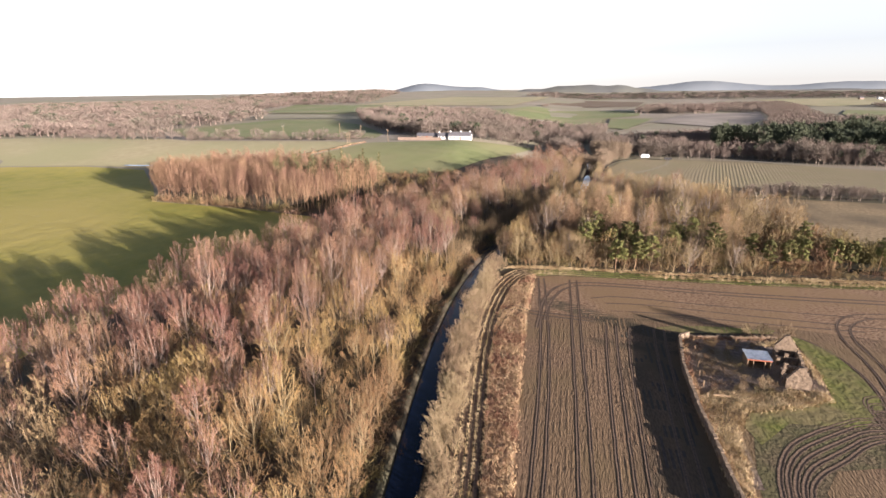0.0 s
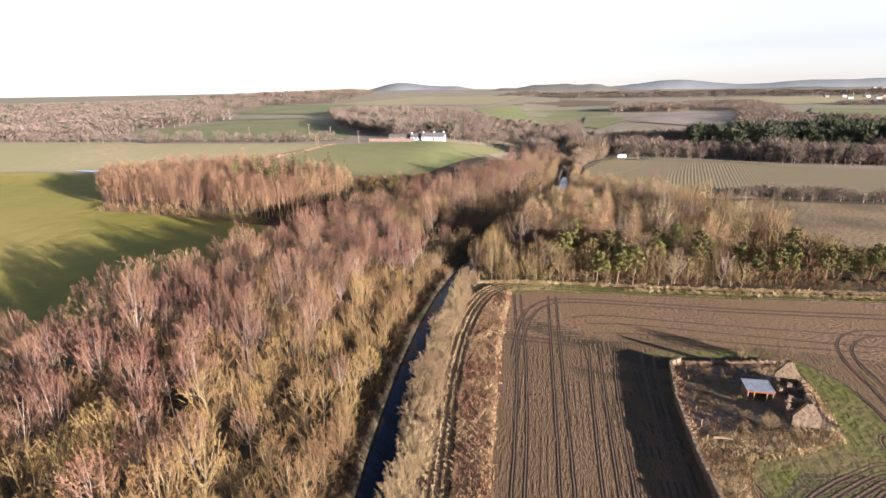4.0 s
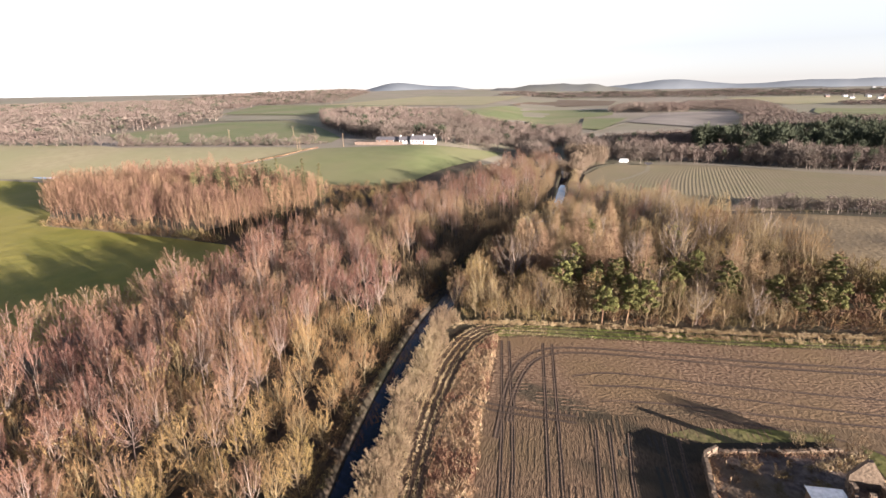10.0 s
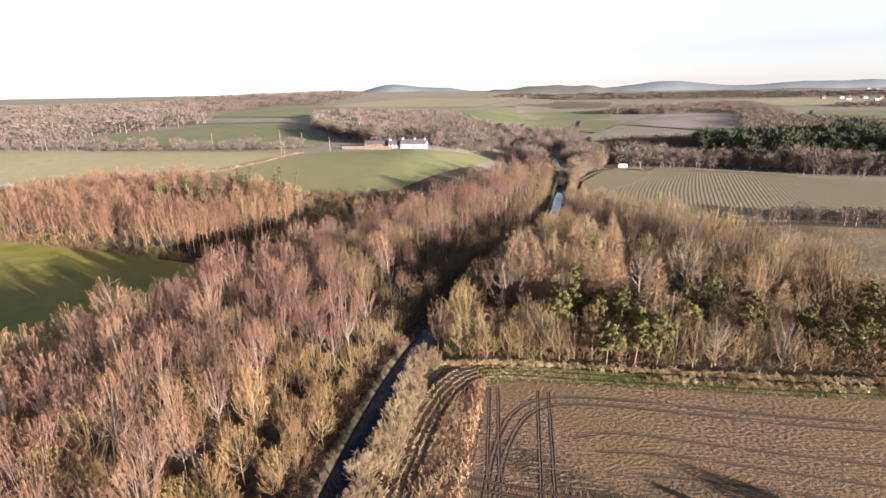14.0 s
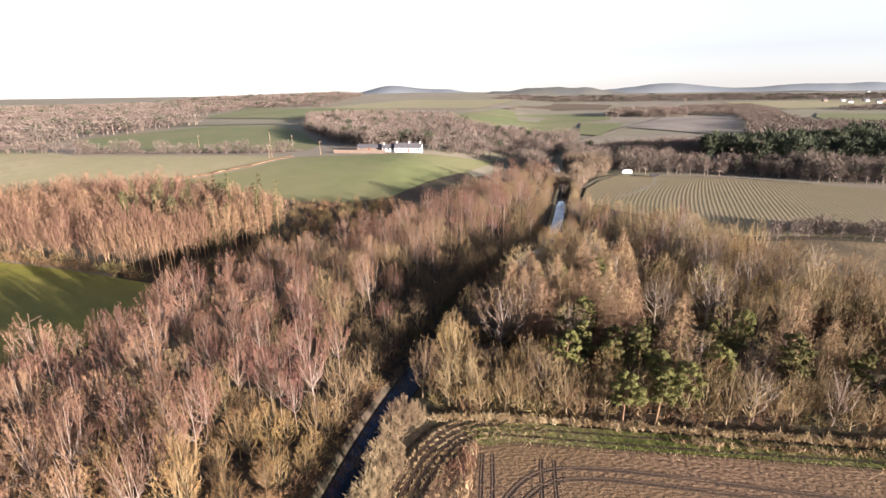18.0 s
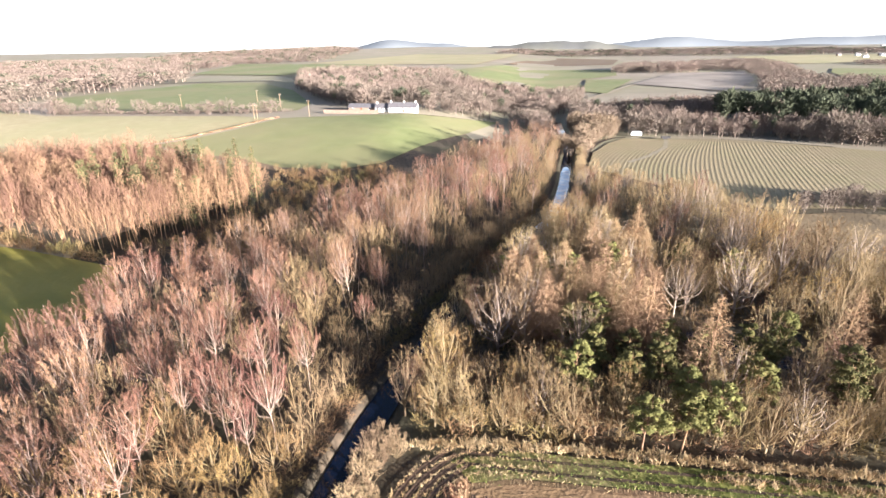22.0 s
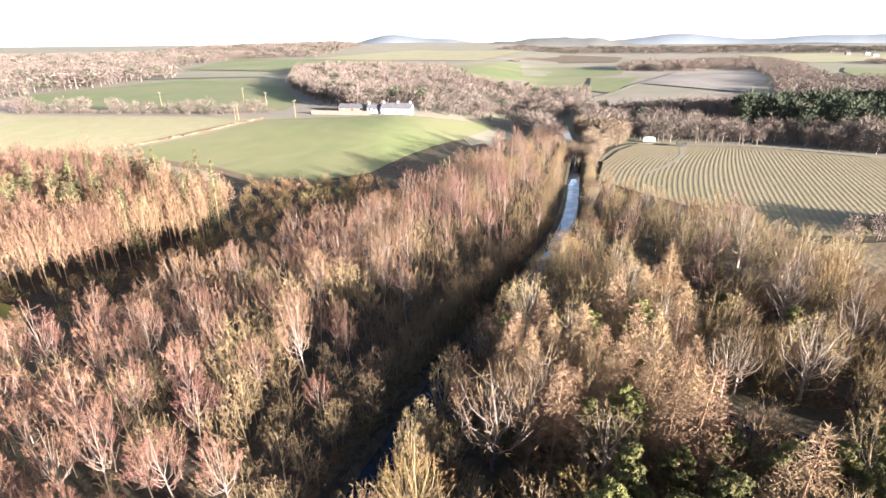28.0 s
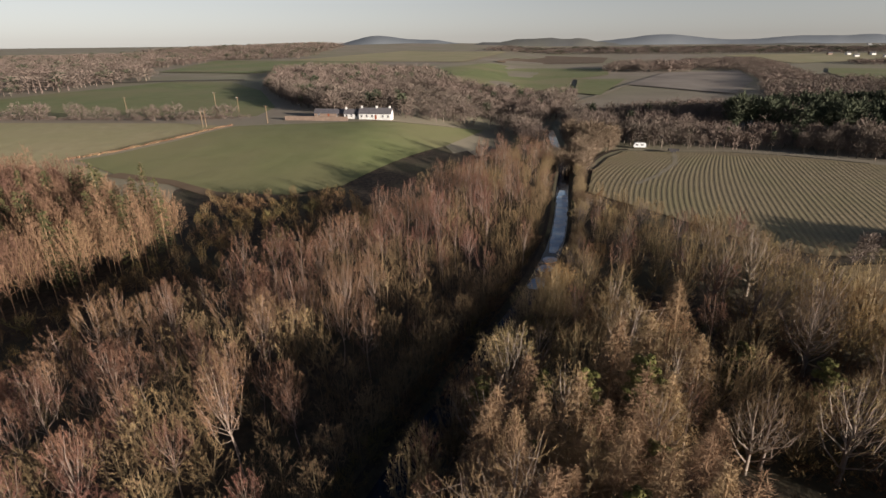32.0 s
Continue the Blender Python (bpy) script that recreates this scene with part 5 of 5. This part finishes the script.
KINDS["willow"][8].clear()
for x, y, sc in ((33.5, 80.5, 0.62), (43.0, 99.2, 0.8), (39.8, 101.2, 0.7), (36.6, 100.8, 0.5), (30, 79.5, 0.4), (36.5, 79.5, 0.4)):
    plant("willow", x, y, sc, z=0.0)
grow("willow", 82, (32, 88))


# ---- ruin, shed and yard wall ----
STONE_MESHES = []
for i in range(6):
    r = random.Random(300 + i)
    v, f = box(-0.5, -0.5, 0, 0.5, 0.5, 0.96)
    v = [(x * r.uniform(0.85, 1.0), y * r.uniform(0.85, 1.0), z * r.uniform(0.9, 1.0)) for x, y, z in v]
    STONE_MESHES.append(mesh_of("stone", v, f, M["stone"]))


def stones(name, line, height, thick, seed, label, parent=None, pitch=0.6, ragged=0.45):
    """A dry-stone wall of single stones along a line, broken at the top."""
    r = random.Random(seed)
    root = parent or tagged(new(name), label, "wall")
    pts = refine(line, pitch)
    for (ax, ay), (bx, by) in zip(pts, pts[1:]):
        a = math.degrees(math.atan2(by - ay, bx - ax))
        h, z = height * r.uniform(1 - ragged, 1.1 if ragged > 0.1 else 1.0), -0.1
        while z < h:
            sh = r.uniform(0.2, 0.32) * (1.3 if pitch > 0.8 else 1)
            if ragged < 0.1:
                sh = min(sh, max(0.12, h - z))
            L = math.hypot(bx - ax, by - ay) * r.uniform(0.9, 1.04)
            st = part("stone", r.choice(STONE_MESHES), root)
            st.matrix_basis = pose((ax + bx) / 2 + r.uniform(-0.05, 0.05), (ay + by) / 2 + r.uniform(-0.05, 0.05), z, 0, 0, a + r.uniform(-6, 6)) @ Matrix.Diagonal((L, thick * r.uniform(0.85, 1.1), sh, 1))
            z += sh
    return root


tagged(stones("yard_wall", [(22.6, 50), (21.9, 73), (22.2, 85), (23.6, 96), (25.6, 97.6)], 1.3, 0.5, 61, "tall grey-brown field stone wall edged with dry grass", pitch=0.95, ragged=0.02), group="yard walls")
tagged(stones("yard_wall", [(25.8, 97.7), (34, 99), (42, 100.6)], 0.45, 0.5, 62, "low broken stone wall at the back of the yard"), group="yard walls")


def ruin():
    r = new("ruined_cottage")
    tagged(r, "roofless sandstone cottage ruin with two gables", "ruin")
    x0, x1, y0, y1 = 38.2, 41.6, 82.0, 94.0
    for nm, yy in (("gable", y1), ("gable", y0)):
        V, F = [], []
        prof = [(x0, 0), (x1, 0), (x1, 1.8), ((x0 + x1) / 2 + 0.3, 4.0), ((x0 + x1) / 2 - 0.3, 3.9), (x0, 1.7)]
        for y in (yy - 0.3, yy + 0.3):
            V += [(x, y, z) for x, z in prof]
        n = len(prof)
        F = [tuple(range(n))[::-1], tuple(range(n, 2 * n))] + [(i, (i + 1) % n, n + (i + 1) % n, n + i) for i in range(n)]
        part(nm, mesh_of("gable", V, F, M["stone"]), r, "pointed sandstone gable wall")
    for yy, h in ((90.6, 1.8), (86.9, 1.9)):
        stones("cross_wall", [(x0 + 0.3, yy), (x1 - 0.3, yy)], h, 0.5, int(yy), "crumbling cross wall", r)
    stones("side_wall", [(x1, y0 + 0.3), (x1, y1 - 0.3)], 1.8, 0.5, 63, "broken long wall", r)
    stones("side_wall", [(x0, y0 + 0.3), (x0, 86.2)], 1.6, 0.5, 64, "broken long wall", r)
    stones("side_wall", [(x0, 89.4), (x0, y1 - 0.3)], 1.6, 0.5, 65, "broken long wall", r)
    r.matrix_basis = pose(39.85, 88, 0, 0, 0, -10.8) @ pose(-39.9, -88, 0)


ruin()


def shed():
    sroot = new("open_shed")
    tagged(sroot, "open timber shed with a pale tin roof and rusty fascia", "shed")
    x0, x1, y0, y1 = 33.1, 36.7, 88.1, 90.6
    V, F, n = [], [], 44
    for i in range(n + 1):
        x = x0 - 0.2 + (x1 - x0 + 0.4) * i / n
        up = 0.035 * math.cos(i * math.pi)
        V += [(x, y0 - 0.3, 1.68 + up), (x, y1 + 0.25, 1.98 + up)]
    F = [(2 * i, 2 * i + 2, 2 * i + 3, 2 * i + 1) for i in range(n)]
    k = len(V)
    V += [(x, y, z - 0.04) for x, y, z in V[:k]]
    F += [(q[3] + k, q[2] + k, q[1] + k, q[0] + k) for q in F[:n]]
    part("roof", mesh_of("roof", V, F, M["tin"]), sroot, "corrugated pale tin sheet roof")
    part("fascia", mesh_of("fascia", *box(x0 - 0.2, y0 - 0.36, 1.43, x1 + 0.2, y0 - 0.3, 1.65), M["rust"]), sroot, "rusty red fascia beam")
    for x in (x0, (x0 + x1) / 2 - 0.9, (x0 + x1) / 2 + 0.9, x1):
        part("post", mesh_of("post", *box(x - 0.08, y0 - 0.3, -0.1, x + 0.08, y0 - 0.14, 1.62), M["wood"]), sroot)
    part("back_wall", mesh_of("back_wall", *box(x0, y1 - 0.12, -0.1, x1, y1, 1.88), M["wood"]), sroot, "dark boarded back wall")
    for x in (x0, x1 - 0.1):
        v, f = box(x, y0 - 0.1, -0.1, x + 0.1, y1 - 0.12, 1.6)
        v = [(a, b, c + (0.24 if c > 1 and b > 89 else 0)) for a, b, c in v]
        part("side_wall", mesh_of("side_wall", v, f, M["wood"]), sroot)


shed()


def fence_post(x, y, h, lean):
    v, f = box(-0.06, -0.06, -0.3, 0.06, 0.06, h)
    ob = new("fence_post", mesh_of("fence_post", v, f, M["wood"]))
    ob.matrix_basis = pose(x, y, land(x, y), lean, lean * 0.5, 12)
    tagged(ob, "leaning weathered wooden post in the yard", "post", "posts of the yard fence")


rnd = random.Random(4)
for x, y in refine([(26.0, 95), (24.4, 83), (24.2, 76.5)], 2.6):
    fence_post(x, y, rnd.uniform(1.0, 1.3), rnd.uniform(-6, 6))
v, f = tube([(25, 77, 0.35), (26.1, 77.1, 0.4), (27.4, 77, 0.3)], [0.2, 0.19, 0.14], 7)
tagged(new("fallen_log", mesh_of("fallen_log", v, f + [tuple(range(7))[::-1], tuple(range(14, 21))], M["wood"])), "pale fallen log lying in dry grass", "log")

# ---- planted rows ----
V, T = [], []
d, across = Vector((0.24, 0.97)).normalized(), Vector((0.97, -0.24)).normalized()
for i in range(-24, 126):
    prev = None
    for j in range(0, 75):
        bow = 0.004 * max(0, 26 - i) * (j - 30) ** 2 * 0.06
        p = Vector((28, 262)) + across * (i * 1.7 + bow) + d * (j * 1.6 - 10)
        if not inside(ROWS, p.x, p.y):
            prev = None
            continue
        z = land(p.x, p.y) + 0.02
        h = 0.055 + 0.03 * noise.noise((p.x * 0.6, p.y * 0.6, 0))
        ring = [(p.x - across.x * 0.5, p.y - across.y * 0.5, z), (p.x + noise.noise((p.x, p.y, 2)) * 0.1, p.y, z + h), (p.x + across.x * 0.5, p.y + across.y * 0.5, z)]
        k = len(V)
        V += ring
        if prev is not None:
            for a in (0, 1):
                T += [(prev + a, prev + a + 1, k + a + 1), (prev + a, k + a + 1, k + a)]
        prev = k
tagged(new("planted_rows", mesh_np("planted_rows", V, T, M["rowcrop"])), "low ridges of pale stubble in rows", "crop rows", kind="stuff")
ribbon("row_track", refine([(67, 361), (62, 340), (50, 318), (40, 305)], 3), 1.0, M["path"], 0.06, "worn diagonal track across the rows")
ribbon("field_path", refine(rounded([(19, 296), (21.5, 304), (23, 320), (31, 348), (40, 364), (48, 369)]), 3), 1.1, M["towpath"], 0.02, "dark muddy path round the stubble field")
ribbon("headland_path", refine([(48, 368), (90, 369), (114, 364), (142, 350)], 4), 1.4, M["path"], 0.02, "pale path between field and wood")
ribbon("farm_lane", refine([(-140, 355.5), (-151, 325), (-165, 305), (-178, 294)], 4), 1.6, M["path"], 0.05, "pale dirt lane between two fields")
ribbon("farm_lane", refine([(-140, 355.5), (-100, 370.5), (-60, 386.5), (-24, 410)], 4), 1.4, M["path"], 0.05, "pale dirt lane below the farm")
ribbon("road", refine(rounded([(-700, 470), (-545, 545), (-440, 600), (-372, 640), (-300, 660)]), 12), 4.0, M["asphalt"], 0.5, "grey main road across the rise", category="road")
ribbon("lane_far", refine(rounded([(40, 560), (72, 630), (112, 745), (180, 850), (260, 900)]), 12), 3.0, M["path"], 0.4, "pale dirt lane to the pit", category="road")
tufts("lane_grass", [(x + rnd.uniform(-0.5, 0.5), y + rnd.uniform(-1, 1)) for x, y in offset(refine([(-140, 355), (-151, 325), (-165, 305), (-178, 294)], 0.25), 2.2)], M["drygrass"], 0.9, 5, "dry grass along the lane", 0.5, 0.12)

# ---- pond ----
pond = [(-262 + 11 * math.cos(a) * (1 + 0.12 * math.sin(3 * a)), 270.8 + 2.4 * math.sin(a), land(-262, 270.8) + 0.35) for a in [i * math.pi / 14 for i in range(28)]]
tagged(new("water_pond", mesh_of("water_pond", pond, [tuple(range(28))], M["ice"])), "pale frozen pool at the field edge", "pond", kind="structure")


# ---- farm ----
def gabled(root, x0, x1, y0, y1, z, eaves, ridge_h, wall_mat, roof_mat, windows=0, doors=(), chimneys=()):
    """A house along x: walls, two roof slopes, gables, windows with frames and sills, doors, chimneys."""
    V, F = [], []
    ym = (y0 + y1) / 2
    prof = [(y0, -0.8), (y0, eaves), (ym, ridge_h), (y1, eaves), (y1, -0.8)]
    for x in (x0, x1):
        V += [(x, y, z + h) for y, h in prof]
    F = [(0, 1, 2, 3, 4), (9, 8, 7, 6, 5), (0, 5, 6, 1), (4, 3, 8, 9)]
    wall = part("wall", mesh_of("wall", V, F, wall_mat), root)
    o, sl = 0.35, (ridge_h - eaves) / (ym - y0)
    for s, ye in ((-1, y0), (1, y1)):
        a = [(x0 - o, ye + s * o, z + eaves - o * sl + 0.06), (x1 + o, ye + s * o, z + eaves - o * sl + 0.06), (x1 + o, ym, z + ridge_h + 0.06), (x0 - o, ym, z + ridge_h + 0.06)]
        b = [(p[0], p[1], p[2] + 0.15) for p in a]
        v = a + b
        f = [(0, 1, 2, 3), (7, 6, 5, 4), (0, 4, 5, 1), (1, 5, 6, 2), (2, 6, 7, 3), (3, 7, 4, 0)]
        part("roof", mesh_of("roof", v, f, roof_mat), root)
    for i in range(windows):
        x = x0 + (x1 - x0) * (i + 0.5) / windows
        if any(abs(x - q) < 1.1 for q in doors):
            continue
        w = part("window", mesh_of("window", *box(x - 0.5, y0 - 0.04, z + 0.95, x + 0.5, y0 + 0.05, z + 2.05), M["dark"]), root, "dark window")
        fr = join(box(x - 0.58, y0 - 0.07, z + 0.87, x - 0.5, y0 + 0.02, z + 2.13), box(x + 0.5, y0 - 0.07, z + 0.87, x + 0.58, y0 + 0.02, z + 2.13),
                  box(x - 0.5, y0 - 0.07, z + 2.05, x + 0.5, y0 + 0.02, z + 2.13), box(x - 0.03, y0 - 0.07, z + 0.95, x + 0.03, y0 + 0.02, z + 2.05))
        part("frame", mesh_of("frame", *fr, M["whitepaint"]), w)
        part("sill", mesh_of("sill", *box(x - 0.65, y0 - 0.15, z + 0.79, x + 0.65, y0 + 0.02, z + 0.87), M["stone"]), w)
    for x in doors:
        part("door", mesh_of("door", *box(x - 0.5, y0 - 0.05, z - 0.2, x + 0.5, y0 + 0.05, z + 2.0), M["rust"]), root, "dark red door")
    for x in chimneys:
        ch = part("chimney", mesh_of("chimney", *box(x - 0.45, ym - 0.35, z + ridge_h - 0.5, x + 0.45, ym + 0.35, z + ridge_h + 1.1), wall_mat), root)
        for q in (-0.2, 0.2):
            v, f = tube([(x + q, ym, z + ridge_h + 1.1), (x + q, ym, z + ridge_h + 1.5)], [0.12, 0.1], 6)
            part("chimney_pot", mesh_of("chimney_pot", v, f, M["sandstone"]), ch)
    return wall


zf = land(-80, 384)
house = new("farmhouse")
tagged(house, "long whitewashed farmhouse with slate roof and chimneys", "house")
gabled(house, -86, -69, 384.5, 390.5, zf, 2.7, 5.2, M["whitewash"], M["slate"], 6, (-77,), (-85, -77, -70))
wing = new("farm_wing")
tagged(wing, "white cottage wing joined to the farmhouse", "house")
gabled(wing, -94.6, -86.5, 386, 391, zf, 2.3, 4.3, M["whitewash"], M["slate"], 3, (), (-94,))
barn = new("stone_barn")
tagged(barn, "low sandstone barn with slate roof behind the farmyard", "barn")
gabled(barn, -112, -96, 388, 394, land(-104, 390), 2.2, 4.0, M["sandstone"], M["slate"], 3, (-104,), ())
ywall = box(-124, 377.5, land(-110, 378) - 0.6, -90, 378.1, land(-110, 378) + 1.9)
tagged(new("farmyard_wall", mesh_of("farmyard_wall", *ywall, M["sandstone"])), "long reddish sandstone wall of the farmyard", "wall")


def caravan():
    r = new("caravan")
    tagged(r, "white touring caravan parked at the field corner", "caravan")
    z = land(54, 372)
    pts = [(-2.7, 0.5), (-2.85, 1.2), (-2.5, 2.3), (-2.1, 2.55), (2.2, 2.55), (2.6, 2.2), (2.8, 1.1), (2.5, 0.5)]
    V = [(54 + x, 371.0, z + h) for x, h in pts] + [(54 + x, 373.1, z + h) for x, h in pts]
    n = len(pts)
    F = [tuple(range(n))[::-1], tuple(range(n, 2 * n))] + [(i, (i + 1) % n, n + (i + 1) % n, n + i) for i in range(n)]
    part("body", mesh_of("body", V, F, M["whitepaint"]), r)
    for x in (-1.4, 0.9):
        part("window", mesh_of("window", *box(54 + x - 0.6, 370.95, z + 1.4, 54 + x + 0.6, 371.02, z + 2.0), M["dark"]), r)
    for y in (371.0, 373.0):
        v, f = tube([(54.1, y - 0.1, z + 0.33), (54.1, y + 0.1, z + 0.33)], [0.34, 0.34], 12)
        part("wheel", mesh_of("wheel", v, f + [tuple(range(12))[::-1], tuple(range(12, 24))], M["darkmetal"]), r)
    part("tow_bar", mesh_of("tow_bar", *box(56.6, 371.9, z + 0.45, 58.0, 372.1, z + 0.55), M["darkmetal"]), r)


caravan()


def trailer():
    r = new("field_trailer")
    tagged(r, "dark grey field trailer standing at the stubble edge", "trailer")
    z, x, y = land(67, 361), 67.0, 363.2
    part("bed", mesh_of("bed", *box(x - 2.2, y - 1, z + 0.75, x + 2.2, y + 1, z + 0.95), M["darkmetal"]), r)
    for b in (box(x - 2.2, y - 1, z + 0.95, x + 2.2, y - 0.92, z + 1.6), box(x - 2.2, y + 0.92, z + 0.95, x + 2.2, y + 1, z + 1.6), box(x - 2.2, y - 0.92, z + 0.95, x - 2.12, y + 0.92, z + 1.6), box(x + 2.12, y - 0.92, z + 0.95, x + 2.2, y + 0.92, z + 1.6)):
        part("side_board", mesh_of("side_board", *b, M["darkmetal"]), r)
    for yy in (y - 0.95, y + 0.75):
        for xx in (x - 0.7, x + 0.5):
            v, f = tube([(xx, yy, z + 0.42), (xx, yy + 0.22, z + 0.42)], [0.43, 0.43], 12)
            part("wheel", mesh_of("wheel", v, f + [tuple(range(12))[::-1], tuple(range(12, 24))], M["darkmetal"]), r)


trailer()


def power_pole(x, y, h, twin=False):
    r = new("power_pole")
    z = land(x, y)
    tagged(r, "twin-legged wooden power pole with crossbar" if twin else "single wooden power pole with a short crossbar", "pole", "poles of the power line")
    for dx in ((-0.9, 0.9) if twin else (0,)):
        v, f = tube([(x + dx, y, z - 0.5), (x + dx, y, z + h)], [0.2, 0.14], 7)
        part("post", mesh_of("post", v, f + [tuple(range(7, 14))], M["wood"]), r)
    w = 1.6 if twin else 1.0
    part("crossbar", mesh_of("crossbar", *box(x - w, y - 0.08, z + h - 0.5, x + w, y + 0.08, z + h - 0.3), M["wood"]), r)
    for dx in (-w + 0.15, 0, w - 0.15):
        v, f = tube([(x + dx, y, z + h - 0.3), (x + dx, y, z + h - 0.05)], [0.07, 0.05], 6)
        part("insulator", mesh_of("insulator", v, f, M["whitepaint"]), r)


power_pole(-153, 351, 7.5, True)
for x, y in ((-165, 405), (-196, 432), (-232, 398), (-128, 366)):
    power_pole(x, y, 8.5)


# ---- village and far town ----
vrnd = random.Random(17)


def village_house(i):
    r = new("village_house")
    pale = vrnd.random() < 0.6
    tagged(r, "small pale rendered village house" if pale else "small brown brick village house", "house", "houses of the far village")
    gabled(r, -6, 6, -4, 4, 0, 4.6, 7.4, M["whitewash"] if pale else M["sandstone"], M["slate"], 3, (), (-4,))
    return r


homes = [village_house(0), village_house(1)]
for i in range(44):
    x, y = vrnd.uniform(830, 1150), vrnd.uniform(1480, 1800)
    m = pose(x, y, land(x, y), 0, 0, vrnd.choice((10, 100, 190)) + vrnd.uniform(-8, 8))
    if i < 2:
        homes[i].matrix_basis = m
    else:
        copy_thing(homes[i % 2], m)
V, F = [], []
for i in range(170):
    x = vrnd.choice((vrnd.gauss(1700, 500), vrnd.gauss(-2300, 350), vrnd.gauss(-900, 160)))
    y = vrnd.uniform(3000, 4200) if x > -1200 else vrnd.uniform(3000, 4000)
    if math.hypot(x, y) > 4700:
        continue
    w, h = vrnd.uniform(4, 11), vrnd.uniform(3, 6.5) * (2.5 if vrnd.random() < 0.05 else 1)
    v, f = box(x - w, y - 8, -2, x + w, y + 8, h)
    k = len(V)
    V += v
    F += [tuple(j + k for j in q) for q in f]
tagged(new("far_town", mesh_of("far_town", V, F, M["townwall"])), "pale buildings of distant towns on the plain", "town", kind="stuff")
